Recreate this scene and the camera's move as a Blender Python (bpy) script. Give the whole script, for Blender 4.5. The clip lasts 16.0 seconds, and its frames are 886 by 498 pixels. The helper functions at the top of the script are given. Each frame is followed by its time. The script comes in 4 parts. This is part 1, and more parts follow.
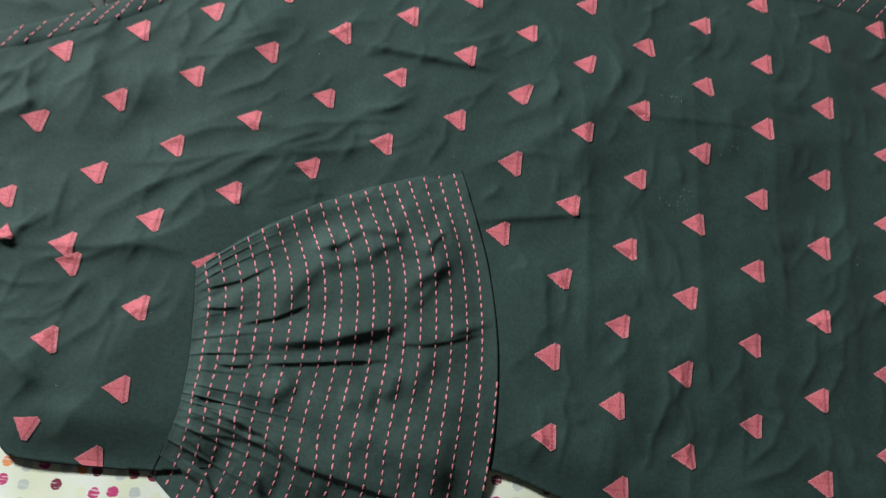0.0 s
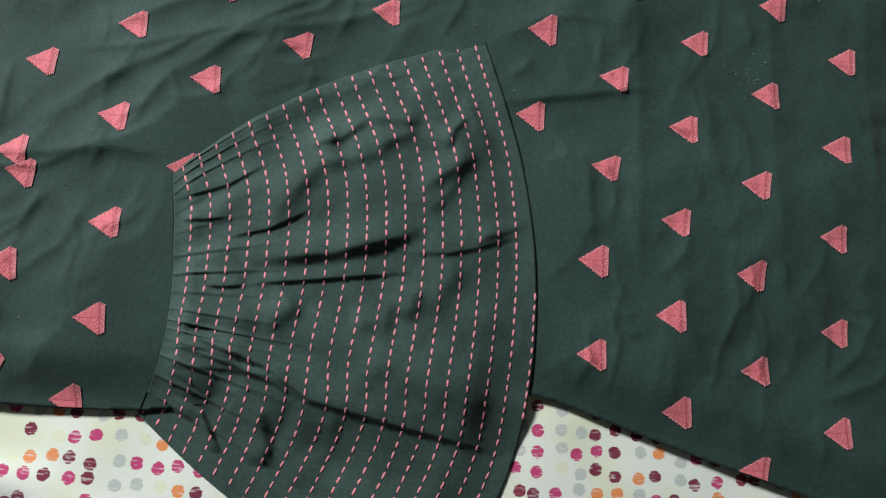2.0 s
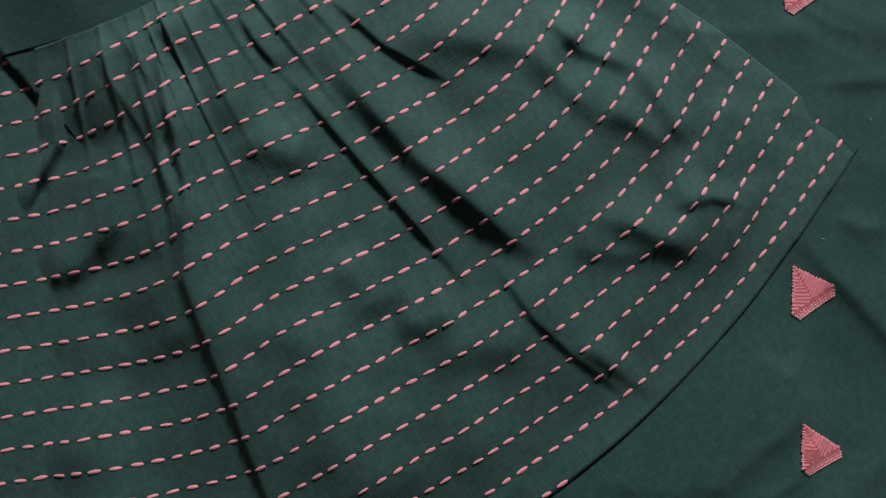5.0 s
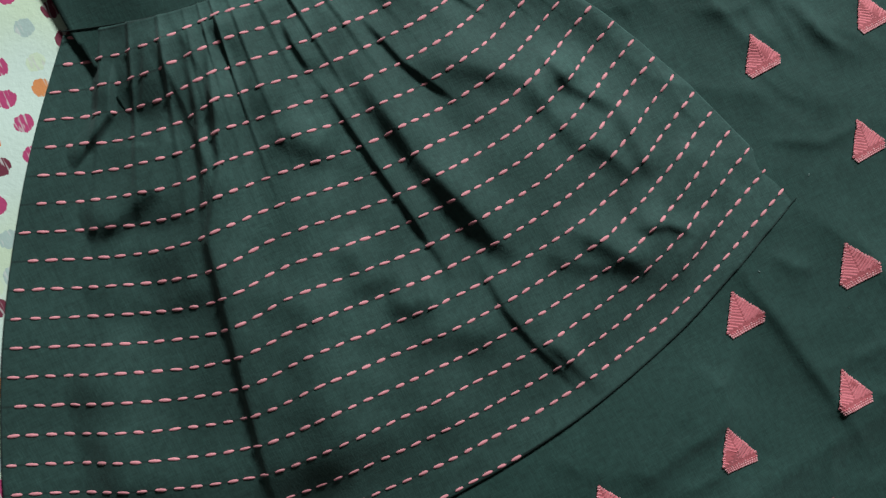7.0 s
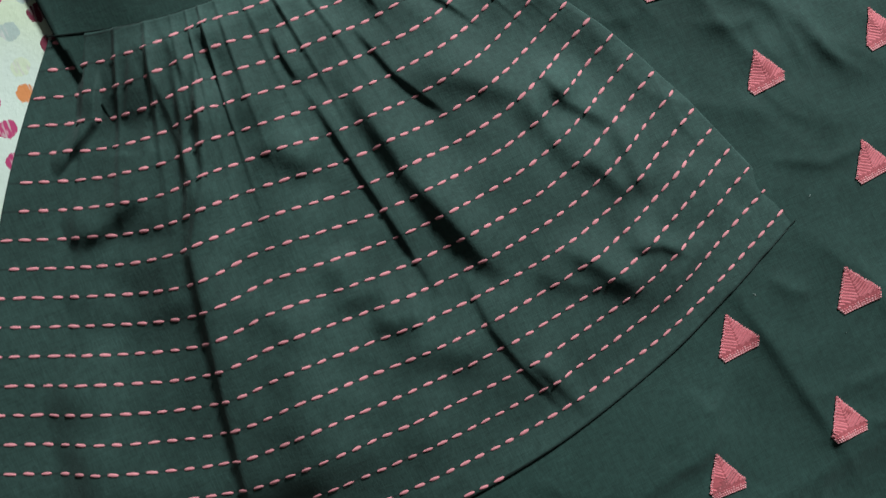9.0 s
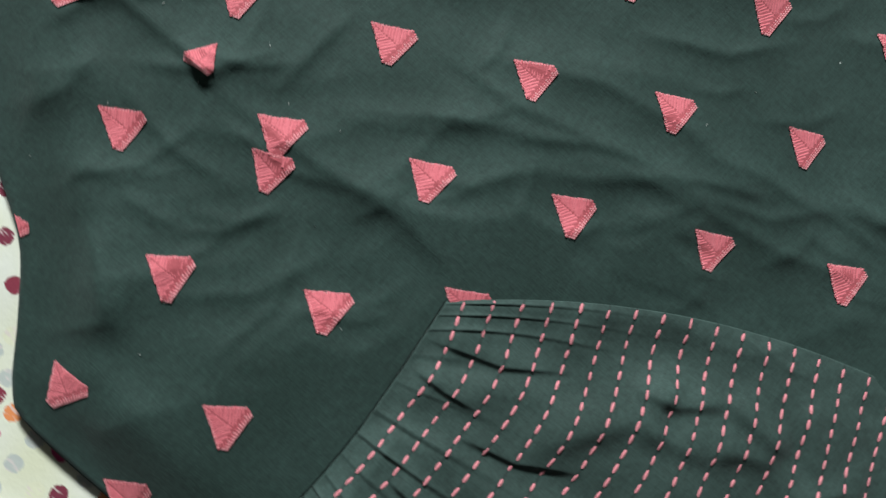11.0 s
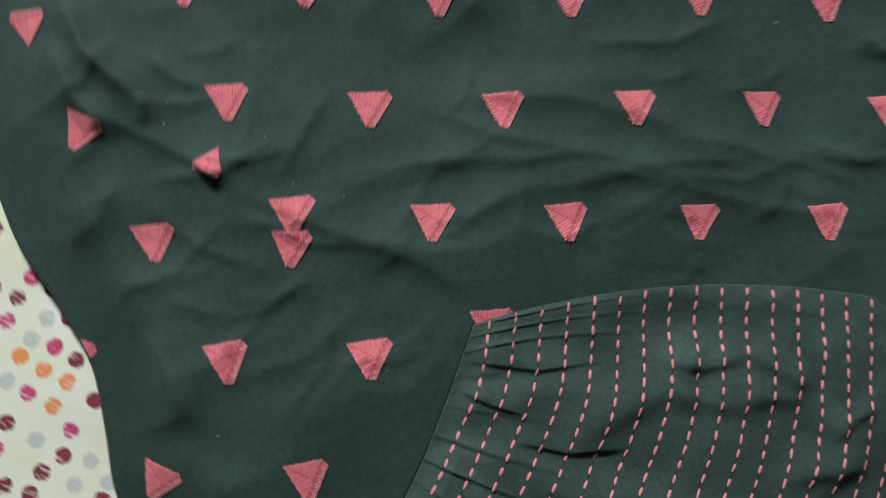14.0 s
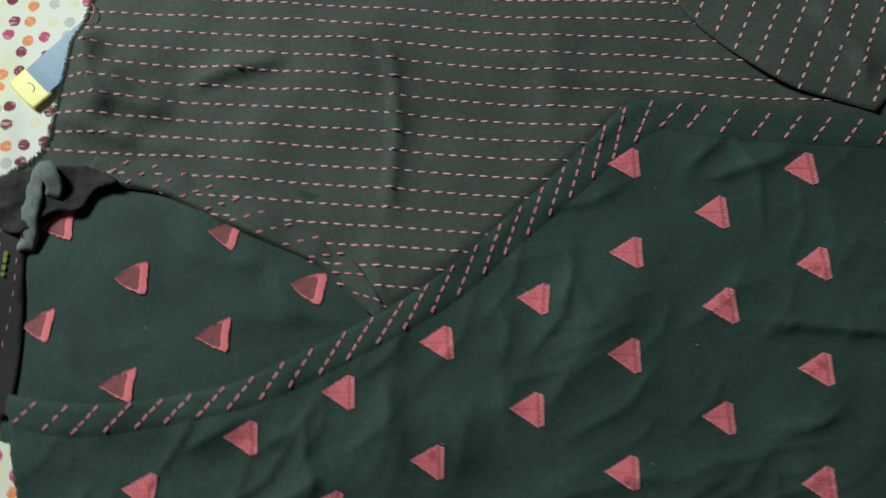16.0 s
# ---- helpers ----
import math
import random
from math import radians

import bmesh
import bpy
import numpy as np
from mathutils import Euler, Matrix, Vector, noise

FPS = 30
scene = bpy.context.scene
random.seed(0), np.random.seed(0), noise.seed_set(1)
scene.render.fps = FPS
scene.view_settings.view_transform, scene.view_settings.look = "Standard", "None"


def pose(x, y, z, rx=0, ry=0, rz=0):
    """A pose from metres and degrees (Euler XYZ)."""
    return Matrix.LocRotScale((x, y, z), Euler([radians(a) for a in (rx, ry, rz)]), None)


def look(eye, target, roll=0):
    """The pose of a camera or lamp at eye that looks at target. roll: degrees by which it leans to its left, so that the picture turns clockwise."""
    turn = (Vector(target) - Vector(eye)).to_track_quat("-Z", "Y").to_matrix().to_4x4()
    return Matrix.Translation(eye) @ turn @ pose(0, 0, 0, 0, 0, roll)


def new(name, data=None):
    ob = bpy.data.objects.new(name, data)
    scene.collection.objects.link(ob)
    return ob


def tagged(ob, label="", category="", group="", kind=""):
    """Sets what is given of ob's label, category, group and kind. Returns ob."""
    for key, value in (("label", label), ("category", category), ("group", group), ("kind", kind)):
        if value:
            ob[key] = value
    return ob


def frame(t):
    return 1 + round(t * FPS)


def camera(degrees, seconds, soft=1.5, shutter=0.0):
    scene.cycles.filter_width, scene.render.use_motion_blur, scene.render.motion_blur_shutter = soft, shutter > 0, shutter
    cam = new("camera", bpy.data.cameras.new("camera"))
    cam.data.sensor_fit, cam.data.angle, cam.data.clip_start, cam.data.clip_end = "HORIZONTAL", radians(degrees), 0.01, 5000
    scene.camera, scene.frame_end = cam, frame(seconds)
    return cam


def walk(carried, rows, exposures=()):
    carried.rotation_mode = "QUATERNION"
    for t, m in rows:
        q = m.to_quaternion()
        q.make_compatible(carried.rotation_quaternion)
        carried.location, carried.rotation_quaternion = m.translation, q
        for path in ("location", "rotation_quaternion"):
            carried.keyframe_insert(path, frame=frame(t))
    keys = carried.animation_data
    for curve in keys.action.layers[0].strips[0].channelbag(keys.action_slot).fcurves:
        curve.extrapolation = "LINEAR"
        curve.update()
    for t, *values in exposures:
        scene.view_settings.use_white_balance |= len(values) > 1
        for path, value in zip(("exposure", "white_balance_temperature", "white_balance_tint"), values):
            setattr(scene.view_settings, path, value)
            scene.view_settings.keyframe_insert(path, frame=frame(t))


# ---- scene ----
cam = camera(57.92, 16.0, soft=1.4, shutter=0.5)
PATH = [
    (0, -0.0642, -0.1881, 0.4979, 18.75, -5.23, 6.04),
    (0.5, -0.0613, -0.1748, 0.4594, 16.55, -5.27, 5.57),
    (1, -0.0615, -0.1661, 0.4291, 14.50, -4.78, 5.70),
    (1.5, -0.0622, -0.1630, 0.4245, 10.32, -3.94, 5.45),
    (2, -0.0647, -0.1611, 0.4213, 10.91, -3.57, 4.27),
    (2.5, -0.0667, -0.1363, 0.3572, 10.73, -3.63, 9.00),
    (3, -0.0602, -0.1226, 0.2760, 8.76, -7.07, 33.61),
    (3.5, -0.0649, -0.1202, 0.2469, 4.83, -6.88, 49.71),
    (4, -0.0663, -0.1193, 0.2472, 4.39, -5.86, 51.93),
    (4.2, -0.0717, -0.1195, 0.2466, 3.81, -5.83, 52.64),
    (6.3, -0.0790, -0.1410, 0.2562, 3.37, -9.39, 64.97),
    (6.5, -0.0789, -0.1402, 0.2640, 3.23, -9.59, 65.02),
    (7, -0.0723, -0.1466, 0.2806, 4.71, -10.24, 63.93),
    (7.5, -0.0736, -0.1484, 0.2770, 5.01, -10.22, 64.64),
    (8, -0.0726, -0.1460, 0.2757, 3.97, -10.44, 65.48),
    (8.2, -0.0734, -0.1449, 0.2753, 3.56, -10.51, 66.17),
    (10.3, -0.1419, -0.0891, 0.2834, 4.49, -6.33, 52.95),
    (10.5, -0.1675, -0.0809, 0.2824, 4.70, -5.94, 48.76),
    (11, -0.2090, -0.0715, 0.2850, 4.30, -5.47, 41.76),
    (11.5, -0.2206, -0.0733, 0.2724, 5.05, -4.82, 35.40),
    (12, -0.2249, -0.0694, 0.2598, 4.29, -5.36, 34.40),
    (12.5, -0.2263, -0.0662, 0.2580, 3.69, -6.04, 34.65),
    (13, -0.2268, -0.0671, 0.2599, 3.58, -5.96, 34.60),
    (13.5, -0.2218, -0.0687, 0.2742, 4.01, -4.96, 33.85),
    (14, -0.2118, -0.0642, 0.3146, 5.60, -2.54, 28.21),
    (14.5, -0.2092, -0.0336, 0.3775, 11.55, -0.34, 11.55),
    (15, -0.2090, -0.0143, 0.4011, 16.27, 0.43, 1.13),
    (15.5, -0.2125, 0.0226, 0.4029, 16.14, 2.30, 5.12),
    (16, -0.2427, 0.0641, 0.3925, 14.02, 2.35, 1.72),
]
EXPOSURES = [(0, -0.28, 6500, 8), (2.3, -0.23, 6500, 8), (3.5, -0.58, 6300, 2), (4.2, -0.58, 6050, -3), (6.3, -0.43, 5950, -9), (8.2, -0.40, 5950, -9), (10.5, -0.32, 6450, 6), (11.5, -0.42, 6500, 8), (12.2, -0.60, 6500, 8), (13.2, -0.58, 6500, 8), (14.5, -0.66, 6550, 10), (15, -0.62, 6500, 8), (15.5, -0.94, 6450, 4), (16, -1.14, 6600, 0)]
walk(cam, [(t, pose(x, y, z, rx, ry, rz)) for t, x, y, z, rx, ry, rz in PATH], EXPOSURES)

# ---- light: one soft unseen lamp in mid-air, placed to match the shading, a dim world behind closed walls ----
world = bpy.data.worlds.new("world")
scene.world = world
world.use_nodes = True
world.node_tree.nodes["Background"].inputs[0].default_value = (0.8, 0.9, 1.0, 1)
world.node_tree.nodes["Background"].inputs[1].default_value = 0.1
LAMP_EYE, LAMP_POWER, LAMP_SIZE = (-1.32, 1.03, 1.06), 78.0, 0.38
lamp_data = bpy.data.lights.new("key_lamp", "AREA")
lamp_data.shape, lamp_data.size, lamp_data.energy = "DISK", LAMP_SIZE, LAMP_POWER
lamp_data.color = (0.92, 0.985, 0.995)
lamp = new("key_lamp", lamp_data)
lamp.matrix_world = look(LAMP_EYE, (-0.1, 0.0, 0.0))


# ---- materials ----
def shader(name, base, rough=0.85, sheen=0.0):
    m = bpy.data.materials.new(name)
    m.use_nodes = True
    n, l = m.node_tree.nodes, m.node_tree.links
    b = n["Principled BSDF"]
    b.inputs["Base Color"].default_value = (*base, 1)
    b.inputs["Roughness"].default_value = rough
    b.inputs["Specular IOR Level"].default_value = 0.25
    b.inputs["Sheen Weight"].default_value = sheen
    b.inputs["Sheen Roughness"].default_value = 0.5
    return m, n, l, b


def link(l, a, b):
    l.new(a, b)


def noise_node(n, l, where, scale, detail=3.0, rough=0.55):
    t = n.new("ShaderNodeTexNoise")
    t.inputs["Scale"].default_value, t.inputs["Detail"].default_value, t.inputs["Roughness"].default_value = scale, detail, rough
    link(l, where, t.inputs["Vector"])
    return t.outputs["Fac"]


def math_node(n, l, op, a, b=None, c=None):
    t = n.new("ShaderNodeMath")
    t.operation = op
    for k, v in enumerate((a, b, c)):
        if v is None:
            continue
        if isinstance(v, (int, float)):
            t.inputs[k].default_value = v
        else:
            link(l, v, t.inputs[k])
    return t.outputs[0]


def ramp(n, l, fac, stops, mode="LINEAR"):
    t = n.new("ShaderNodeValToRGB")
    t.color_ramp.interpolation = mode
    e = t.color_ramp.elements
    while len(e) < len(stops):
        e.new(0.5)
    for el, (p, c) in zip(e, stops):
        el.position, el.color = p, (*c, 1)
    link(l, fac, t.inputs[0])
    return t.outputs[0]


def mix(n, l, fac, a, b, blend="MIX"):
    t = n.new("ShaderNodeMix")
    t.data_type, t.blend_type = "RGBA", blend
    for k, v in ((0, fac), (6, a), (7, b)):
        if isinstance(v, tuple):
            t.inputs[k].default_value = (*v, 1)
        elif isinstance(v, (int, float)):
            t.inputs[k].default_value = v
        else:
            link(l, v, t.inputs[k])
    return t.outputs[2]


def cloth(name, dark, light, weave=1500.0, sheen=0.10, lint=True, lines=False, line_dark=0.45):
    """Plain-woven cotton: two thread colours, crossed thread relief, soft wear patches and a little lint."""
    m, n, l, b = shader(name, dark, 0.78, sheen)
    b.inputs["Specular IOR Level"].default_value = 0.30
    at = n.new("ShaderNodeTexCoord").outputs["Object"]
    patch = noise_node(n, l, at, 22.0, 4.0)
    fine = noise_node(n, l, at, 420.0, 3.0, 0.7)
    col = mix(n, l, ramp(n, l, patch, [(0.35, (0, 0, 0)), (0.68, (1, 1, 1))]), dark, light)
    col = mix(n, l, 0.40, col, ramp(n, l, fine, [(0.3, (0.55, 0.55, 0.55)), (0.7, (1.5, 1.5, 1.5))]), "MULTIPLY")
    if lint:
        v = n.new("ShaderNodeTexVoronoi")
        v.inputs["Scale"].default_value = 95.0
        link(l, at, v.inputs["Vector"])
        rare = math_node(n, l, "GREATER_THAN", noise_node(n, l, at, 31.0, 1.0), 0.70)
        speck = math_node(n, l, "MULTIPLY", math_node(n, l, "LESS_THAN", v.outputs["Distance"], 0.035), rare)
        col = mix(n, l, speck, col, (0.35, 0.38, 0.36))
    if lines:
        u = n.new("ShaderNodeSeparateXYZ")
        link(l, n.new("ShaderNodeTexCoord").outputs["UV"], u.inputs[0])
        off = math_node(n, l, "ABSOLUTE", math_node(n, l, "SUBTRACT", math_node(n, l, "FRACT", math_node(n, l, "ADD", u.outputs[0], 0.5)), 0.5))
        thin = math_node(n, l, "LESS_THAN", off, 0.035)
        col = mix(n, l, math_node(n, l, "MULTIPLY", thin, line_dark), col, (0.008, 0.008, 0.008))
    link(l, col, b.inputs["Base Color"])
    yarns = []
    for stretch in ((0.12, 1.0, 1.0), (1.0, 0.12, 1.0)):
        along = n.new("ShaderNodeMapping")
        along.inputs["Scale"].default_value = stretch
        link(l, at, along.inputs["Vector"])
        yarns.append(noise_node(n, l, along.outputs[0], weave, 2.0, 0.6))
    threads = math_node(n, l, "ADD", math_node(n, l, "ADD", yarns[0], yarns[1]), math_node(n, l, "MULTIPLY", fine, 0.8))
    slub = math_node(n, l, "MULTIPLY", math_node(n, l, "ADD", yarns[0], yarns[1]), 0.5)
    col = mix(n, l, 0.38, col, ramp(n, l, slub, [(0.36, (0.62, 0.62, 0.62)), (0.64, (1.38, 1.38, 1.38))]), "MULTIPLY")
    link(l, col, b.inputs["Base Color"])
    bump = n.new("ShaderNodeBump")
    bump.inputs["Strength"].default_value, bump.inputs["Distance"].default_value = 0.30, 0.0003
    link(l, threads, bump.inputs["Height"])
    link(l, bump.outputs[0], b.inputs["Normal"])
    return m


GREEN = cloth("green_cotton", (0.0165, 0.037, 0.031), (0.0245, 0.050, 0.043))
STRIPED = cloth("striped_cotton", (0.0262, 0.048, 0.042), (0.037, 0.066, 0.058), lines=True)
STRIPED_INNER = cloth("striped_cotton_inner", (0.040, 0.050, 0.043), (0.054, 0.066, 0.057), lines=True)
BLACK_CLOTH = cloth("black_cotton", (0.009, 0.008, 0.008), (0.016, 0.014, 0.014))
GREY_LABEL = cloth("grey_label", (0.075, 0.095, 0.085), (0.17, 0.20, 0.18), lint=False)


def thread(name, base, dark):
    m, n, l, b = shader(name, base, 0.7, 0.25)
    at = n.new("ShaderNodeTexCoord").outputs["Object"]
    rnd = n.new("ShaderNodeObjectInfo").outputs["Random"]
    isl = n.new("ShaderNodeNewGeometry").outputs["Random Per Island"]
    f = noise_node(n, l, at, 900.0, 3.0, 0.7)
    col = mix(n, l, ramp(n, l, f, [(0.25, (0, 0, 0)), (0.6, (1, 1, 1))]), dark, base)
    v = math_node(n, l, "ADD", math_node(n, l, "MULTIPLY", isl, 0.25), math_node(n, l, "MULTIPLY", rnd, 0.12))
    col = mix(n, l, v, col, dark)
    link(l, col, b.inputs["Base Color"])
    bump = n.new("ShaderNodeBump")
    bump.inputs["Strength"].default_value, bump.inputs["Distance"].default_value = 0.4, 0.0003
    link(l, f, bump.inputs["Height"])
    link(l, bump.outputs[0], b.inputs["Normal"])
    return m


PINK = thread("pink_thread", (0.76, 0.190, 0.225), (0.60, 0.120, 0.150))
# darker pink under the stitches: shade of the grooves between them, as colour
PINK_GROOVE = thread("pink_groove_shade", (0.47, 0.092, 0.112), (0.36, 0.066, 0.080))
# paler pink that paints the highlight on a motif's edge and band stitches
PINK_HIGHLIGHT = thread("pink_highlight_thread", (0.84, 0.38, 0.40), (0.70, 0.24, 0.27))
PALE_PINK = thread("pale_pink_thread", (0.82, 0.29, 0.33), (0.66, 0.20, 0.235))
INNER_PINK = thread("inner_pink_thread", (0.84, 0.44, 0.42), (0.68, 0.31, 0.30))
WRONG_SIDE = thread("dull_pink_floats", (0.27, 0.075, 0.080), (0.13, 0.048, 0.050))
SEAM_AND_HEM_SHADE = shader("seam_thread_and_hem_shade", (0.010, 0.016, 0.014))[0]


def sheet_material():
    m, n, l, b = shader("dotted_sheet", (0.78, 0.77, 0.68), 0.8, 0.1)
    at = n.new("ShaderNodeTexCoord").outputs["Object"]
    jag = n.new("ShaderNodeTexNoise")
    jag.inputs["Scale"].default_value, jag.inputs["Detail"].default_value = 700.0, 1.0
    stretch = n.new("ShaderNodeMapping")
    stretch.inputs["Rotation"].default_value, stretch.inputs["Scale"].default_value = (0, 0, 0.6), (0.25, 1.6, 1)
    link(l, at, stretch.inputs["Vector"])
    link(l, stretch.outputs[0], jag.inputs["Vector"])
    v = n.new("ShaderNodeTexVoronoi")
    v.inputs["Scale"].default_value, v.inputs["Randomness"].default_value = 94.0, 0.46
    v.voronoi_dimensions = "2D"
    link(l, at, v.inputs["Vector"])
    edge = math_node(n, l, "ADD", v.outputs["Distance"], math_node(n, l, "MULTIPLY", math_node(n, l, "SUBTRACT", jag.outputs["Fac"], 0.5), 0.16))
    sep = n.new("ShaderNodeSeparateColor")
    link(l, v.outputs["Color"], sep.inputs[0])
    ink = ramp(n, l, sep.outputs[0], [(0.0, (0.19, 0.03, 0.055)), (0.20, (0.52, 0.055, 0.17)), (0.40, (0.78, 0.27, 0.10)), (0.57, (0.50, 0.53, 0.50)), (0.80, (0.24, 0.035, 0.06)), (0.88, (0.74, 0.73, 0.55))], "CONSTANT")
    dot = math_node(n, l, "LESS_THAN", edge, 0.300)
    blot = ramp(n, l, noise_node(n, l, at, 26.0, 1.0), [(0.45, (0.76, 0.76, 0.69)), (0.7, (0.71, 0.71, 0.53))])
    hatch = ramp(n, l, jag.outputs["Fac"], [(0.56, (0, 0, 0)), (0.66, (1, 1, 1))])
    ink = mix(n, l, math_node(n, l, "MULTIPLY", hatch, 0.70), ink, (0.72, 0.62, 0.60))
    col = mix(n, l, dot, blot, ink)
    link(l, col, b.inputs["Base Color"])
    bump = n.new("ShaderNodeBump")
    bump.inputs["Strength"].default_value, bump.inputs["Distance"].default_value = 0.25, 0.0006
    link(l, noise_node(n, l, at, 500.0, 3.0, 0.7), bump.inputs["Height"])
    link(l, bump.outputs[0], b.inputs["Normal"])
    return m


SHEET = sheet_material()


def plain(name, base, rough, scale, amount):
    m, n, l, b = shader(name, base, rough)
    at = n.new("ShaderNodeTexCoord").outputs["Object"]
    f = noise_node(n, l, at, scale, 5.0)
    link(l, mix(n, l, f, tuple(c * (1 - amount) for c in base), base), b.inputs["Base Color"])
    return m


# unseen walls and ceiling, kept dark so little light bounces into the folds
WALL = plain("dark_fill_cutting_wall", (0.15, 0.15, 0.147), 0.8, 6.0, 0.1)
FLOOR = plain("floor_tile", (0.45, 0.41, 0.36), 0.5, 3.0, 0.25)
MATTRESS = plain("mattress_cloth", (0.55, 0.53, 0.48), 0.9, 40.0, 0.15)
TAPE_BLUE = plain("blue_tape", (0.10, 0.235, 0.39), 0.38, 60.0, 0.50)
TAPE_TIP = plain("yellow_tip", (0.84, 0.76, 0.22), 0.35, 200.0, 0.12)
TAPE_MARK = shader("tape_ink", (0.30, 0.40, 0.48), 0.6)[0]


# ---- geometry tools ----
def mesh_of(name, verts, faces, material, uvs=None, smooth=True):
    me = bpy.data.meshes.new(name)
    me.from_pydata([tuple(map(float, v)) for v in verts], [], [tuple(map(int, f)) for f in faces])
    me.materials.append(material)
    if uvs is not None:
        layer = me.uv_layers.new(name="UVMap")
        idx = np.empty(len(me.loops), dtype=np.int32)
        me.loops.foreach_get("vertex_index", idx)
        layer.data.foreach_set("uv", np.asarray(uvs, dtype=np.float32)[idx].ravel())
    me.polygons.foreach_set("use_smooth", [smooth] * len(me.polygons))
    me.update()
    return me


def part(name, me, parent, label="", kind=""):
    ob = new(name, me)
    ob.parent = parent
    return tagged(ob, label, kind=kind)


def solid(ob, thickness):
    mod = ob.modifiers.new("thickness", "SOLIDIFY")
    mod.thickness, mod.offset = thickness, -1.0
    return ob


def curve_points(points, count):
    """A smooth curve through the points, in equal steps of its length."""
    p = np.array(points, float)
    p = np.vstack([2 * p[0] - p[1], p, 2 * p[-1] - p[-2]])
    out = []
    for a, b, c, d in zip(p[:-3], p[1:-2], p[2:-1], p[3:]):
        for t in np.linspace(0, 1, 16, endpoint=False):
            out.append(0.5 * (2 * b + (c - a) * t + (2 * a - 5 * b + 4 * c - d) * t * t + (3 * b - a - 3 * c + d) * t ** 3))
    out.append(p[-2])
    out = np.array(out)
    far = np.r_[0, np.cumsum(np.linalg.norm(np.diff(out, axis=0), axis=1))]
    want = np.linspace(0, far[-1], count)
    return np.stack([np.interp(want, far, out[:, k]) for k in range(out.shape[1])], -1)


LATTICES = {}


def rough_noise(x, y, size, seed):
    """Smooth noise from -1 to 1 with bumps of about that size in metres."""
    if seed not in LATTICES:
        LATTICES[seed] = np.random.RandomState(seed).uniform(-1, 1, (64, 64))
    g = LATTICES[seed]
    u, v = np.asarray(x, float) / size + 1000.3, np.asarray(y, float) / size + 1000.7
    i, j = np.floor(u).astype(int), np.floor(v).astype(int)
    a, b = u - i, v - j
    a, b = a ** 3 * (a * (6 * a - 15) + 10), b ** 3 * (b * (6 * b - 15) + 10)
    f = lambda p, q: g[(i + p) % 64, (j + q) % 64]
    return (f(0, 0) * (1 - a) + f(1, 0) * a) * (1 - b) + (f(0, 1) * (1 - a) + f(1, 1) * a) * b


def fold(x, y, points, left, right, height, taper=0.25, power=2.0):
    """A ridge of cloth along a line: its left flank and right flank have widths of their own, and its ends die out."""
    p = np.array(points, float)
    seg = np.linalg.norm(np.diff(p, axis=0), axis=1)
    total, done = seg.sum(), 0.0
    best = np.full(np.shape(x), 1e9)
    side, along = np.zeros(np.shape(x)), np.zeros(np.shape(x))
    for a, b, length in zip(p[:-1], p[1:], seg):
        d = (b - a) / length
        t = np.clip((x - a[0]) * d[0] + (y - a[1]) * d[1], 0, length)
        ox, oy = x - a[0] - d[0] * t, y - a[1] - d[1] * t
        r = np.hypot(ox, oy)
        near = r < best
        best = np.where(near, r, best)
        side = np.where(near, d[0] * oy - d[1] * ox, side)
        along = np.where(near, (done + t) / total, along)
        done += length
    w = np.where(side >= 0, left, right)
    ends = np.clip(np.minimum(along, 1 - along) / max(taper, 1e-6), 0, 1)
    ends = ends * ends * (3 - 2 * ends)
    return height * np.exp(-((best / w) ** power)) * ends


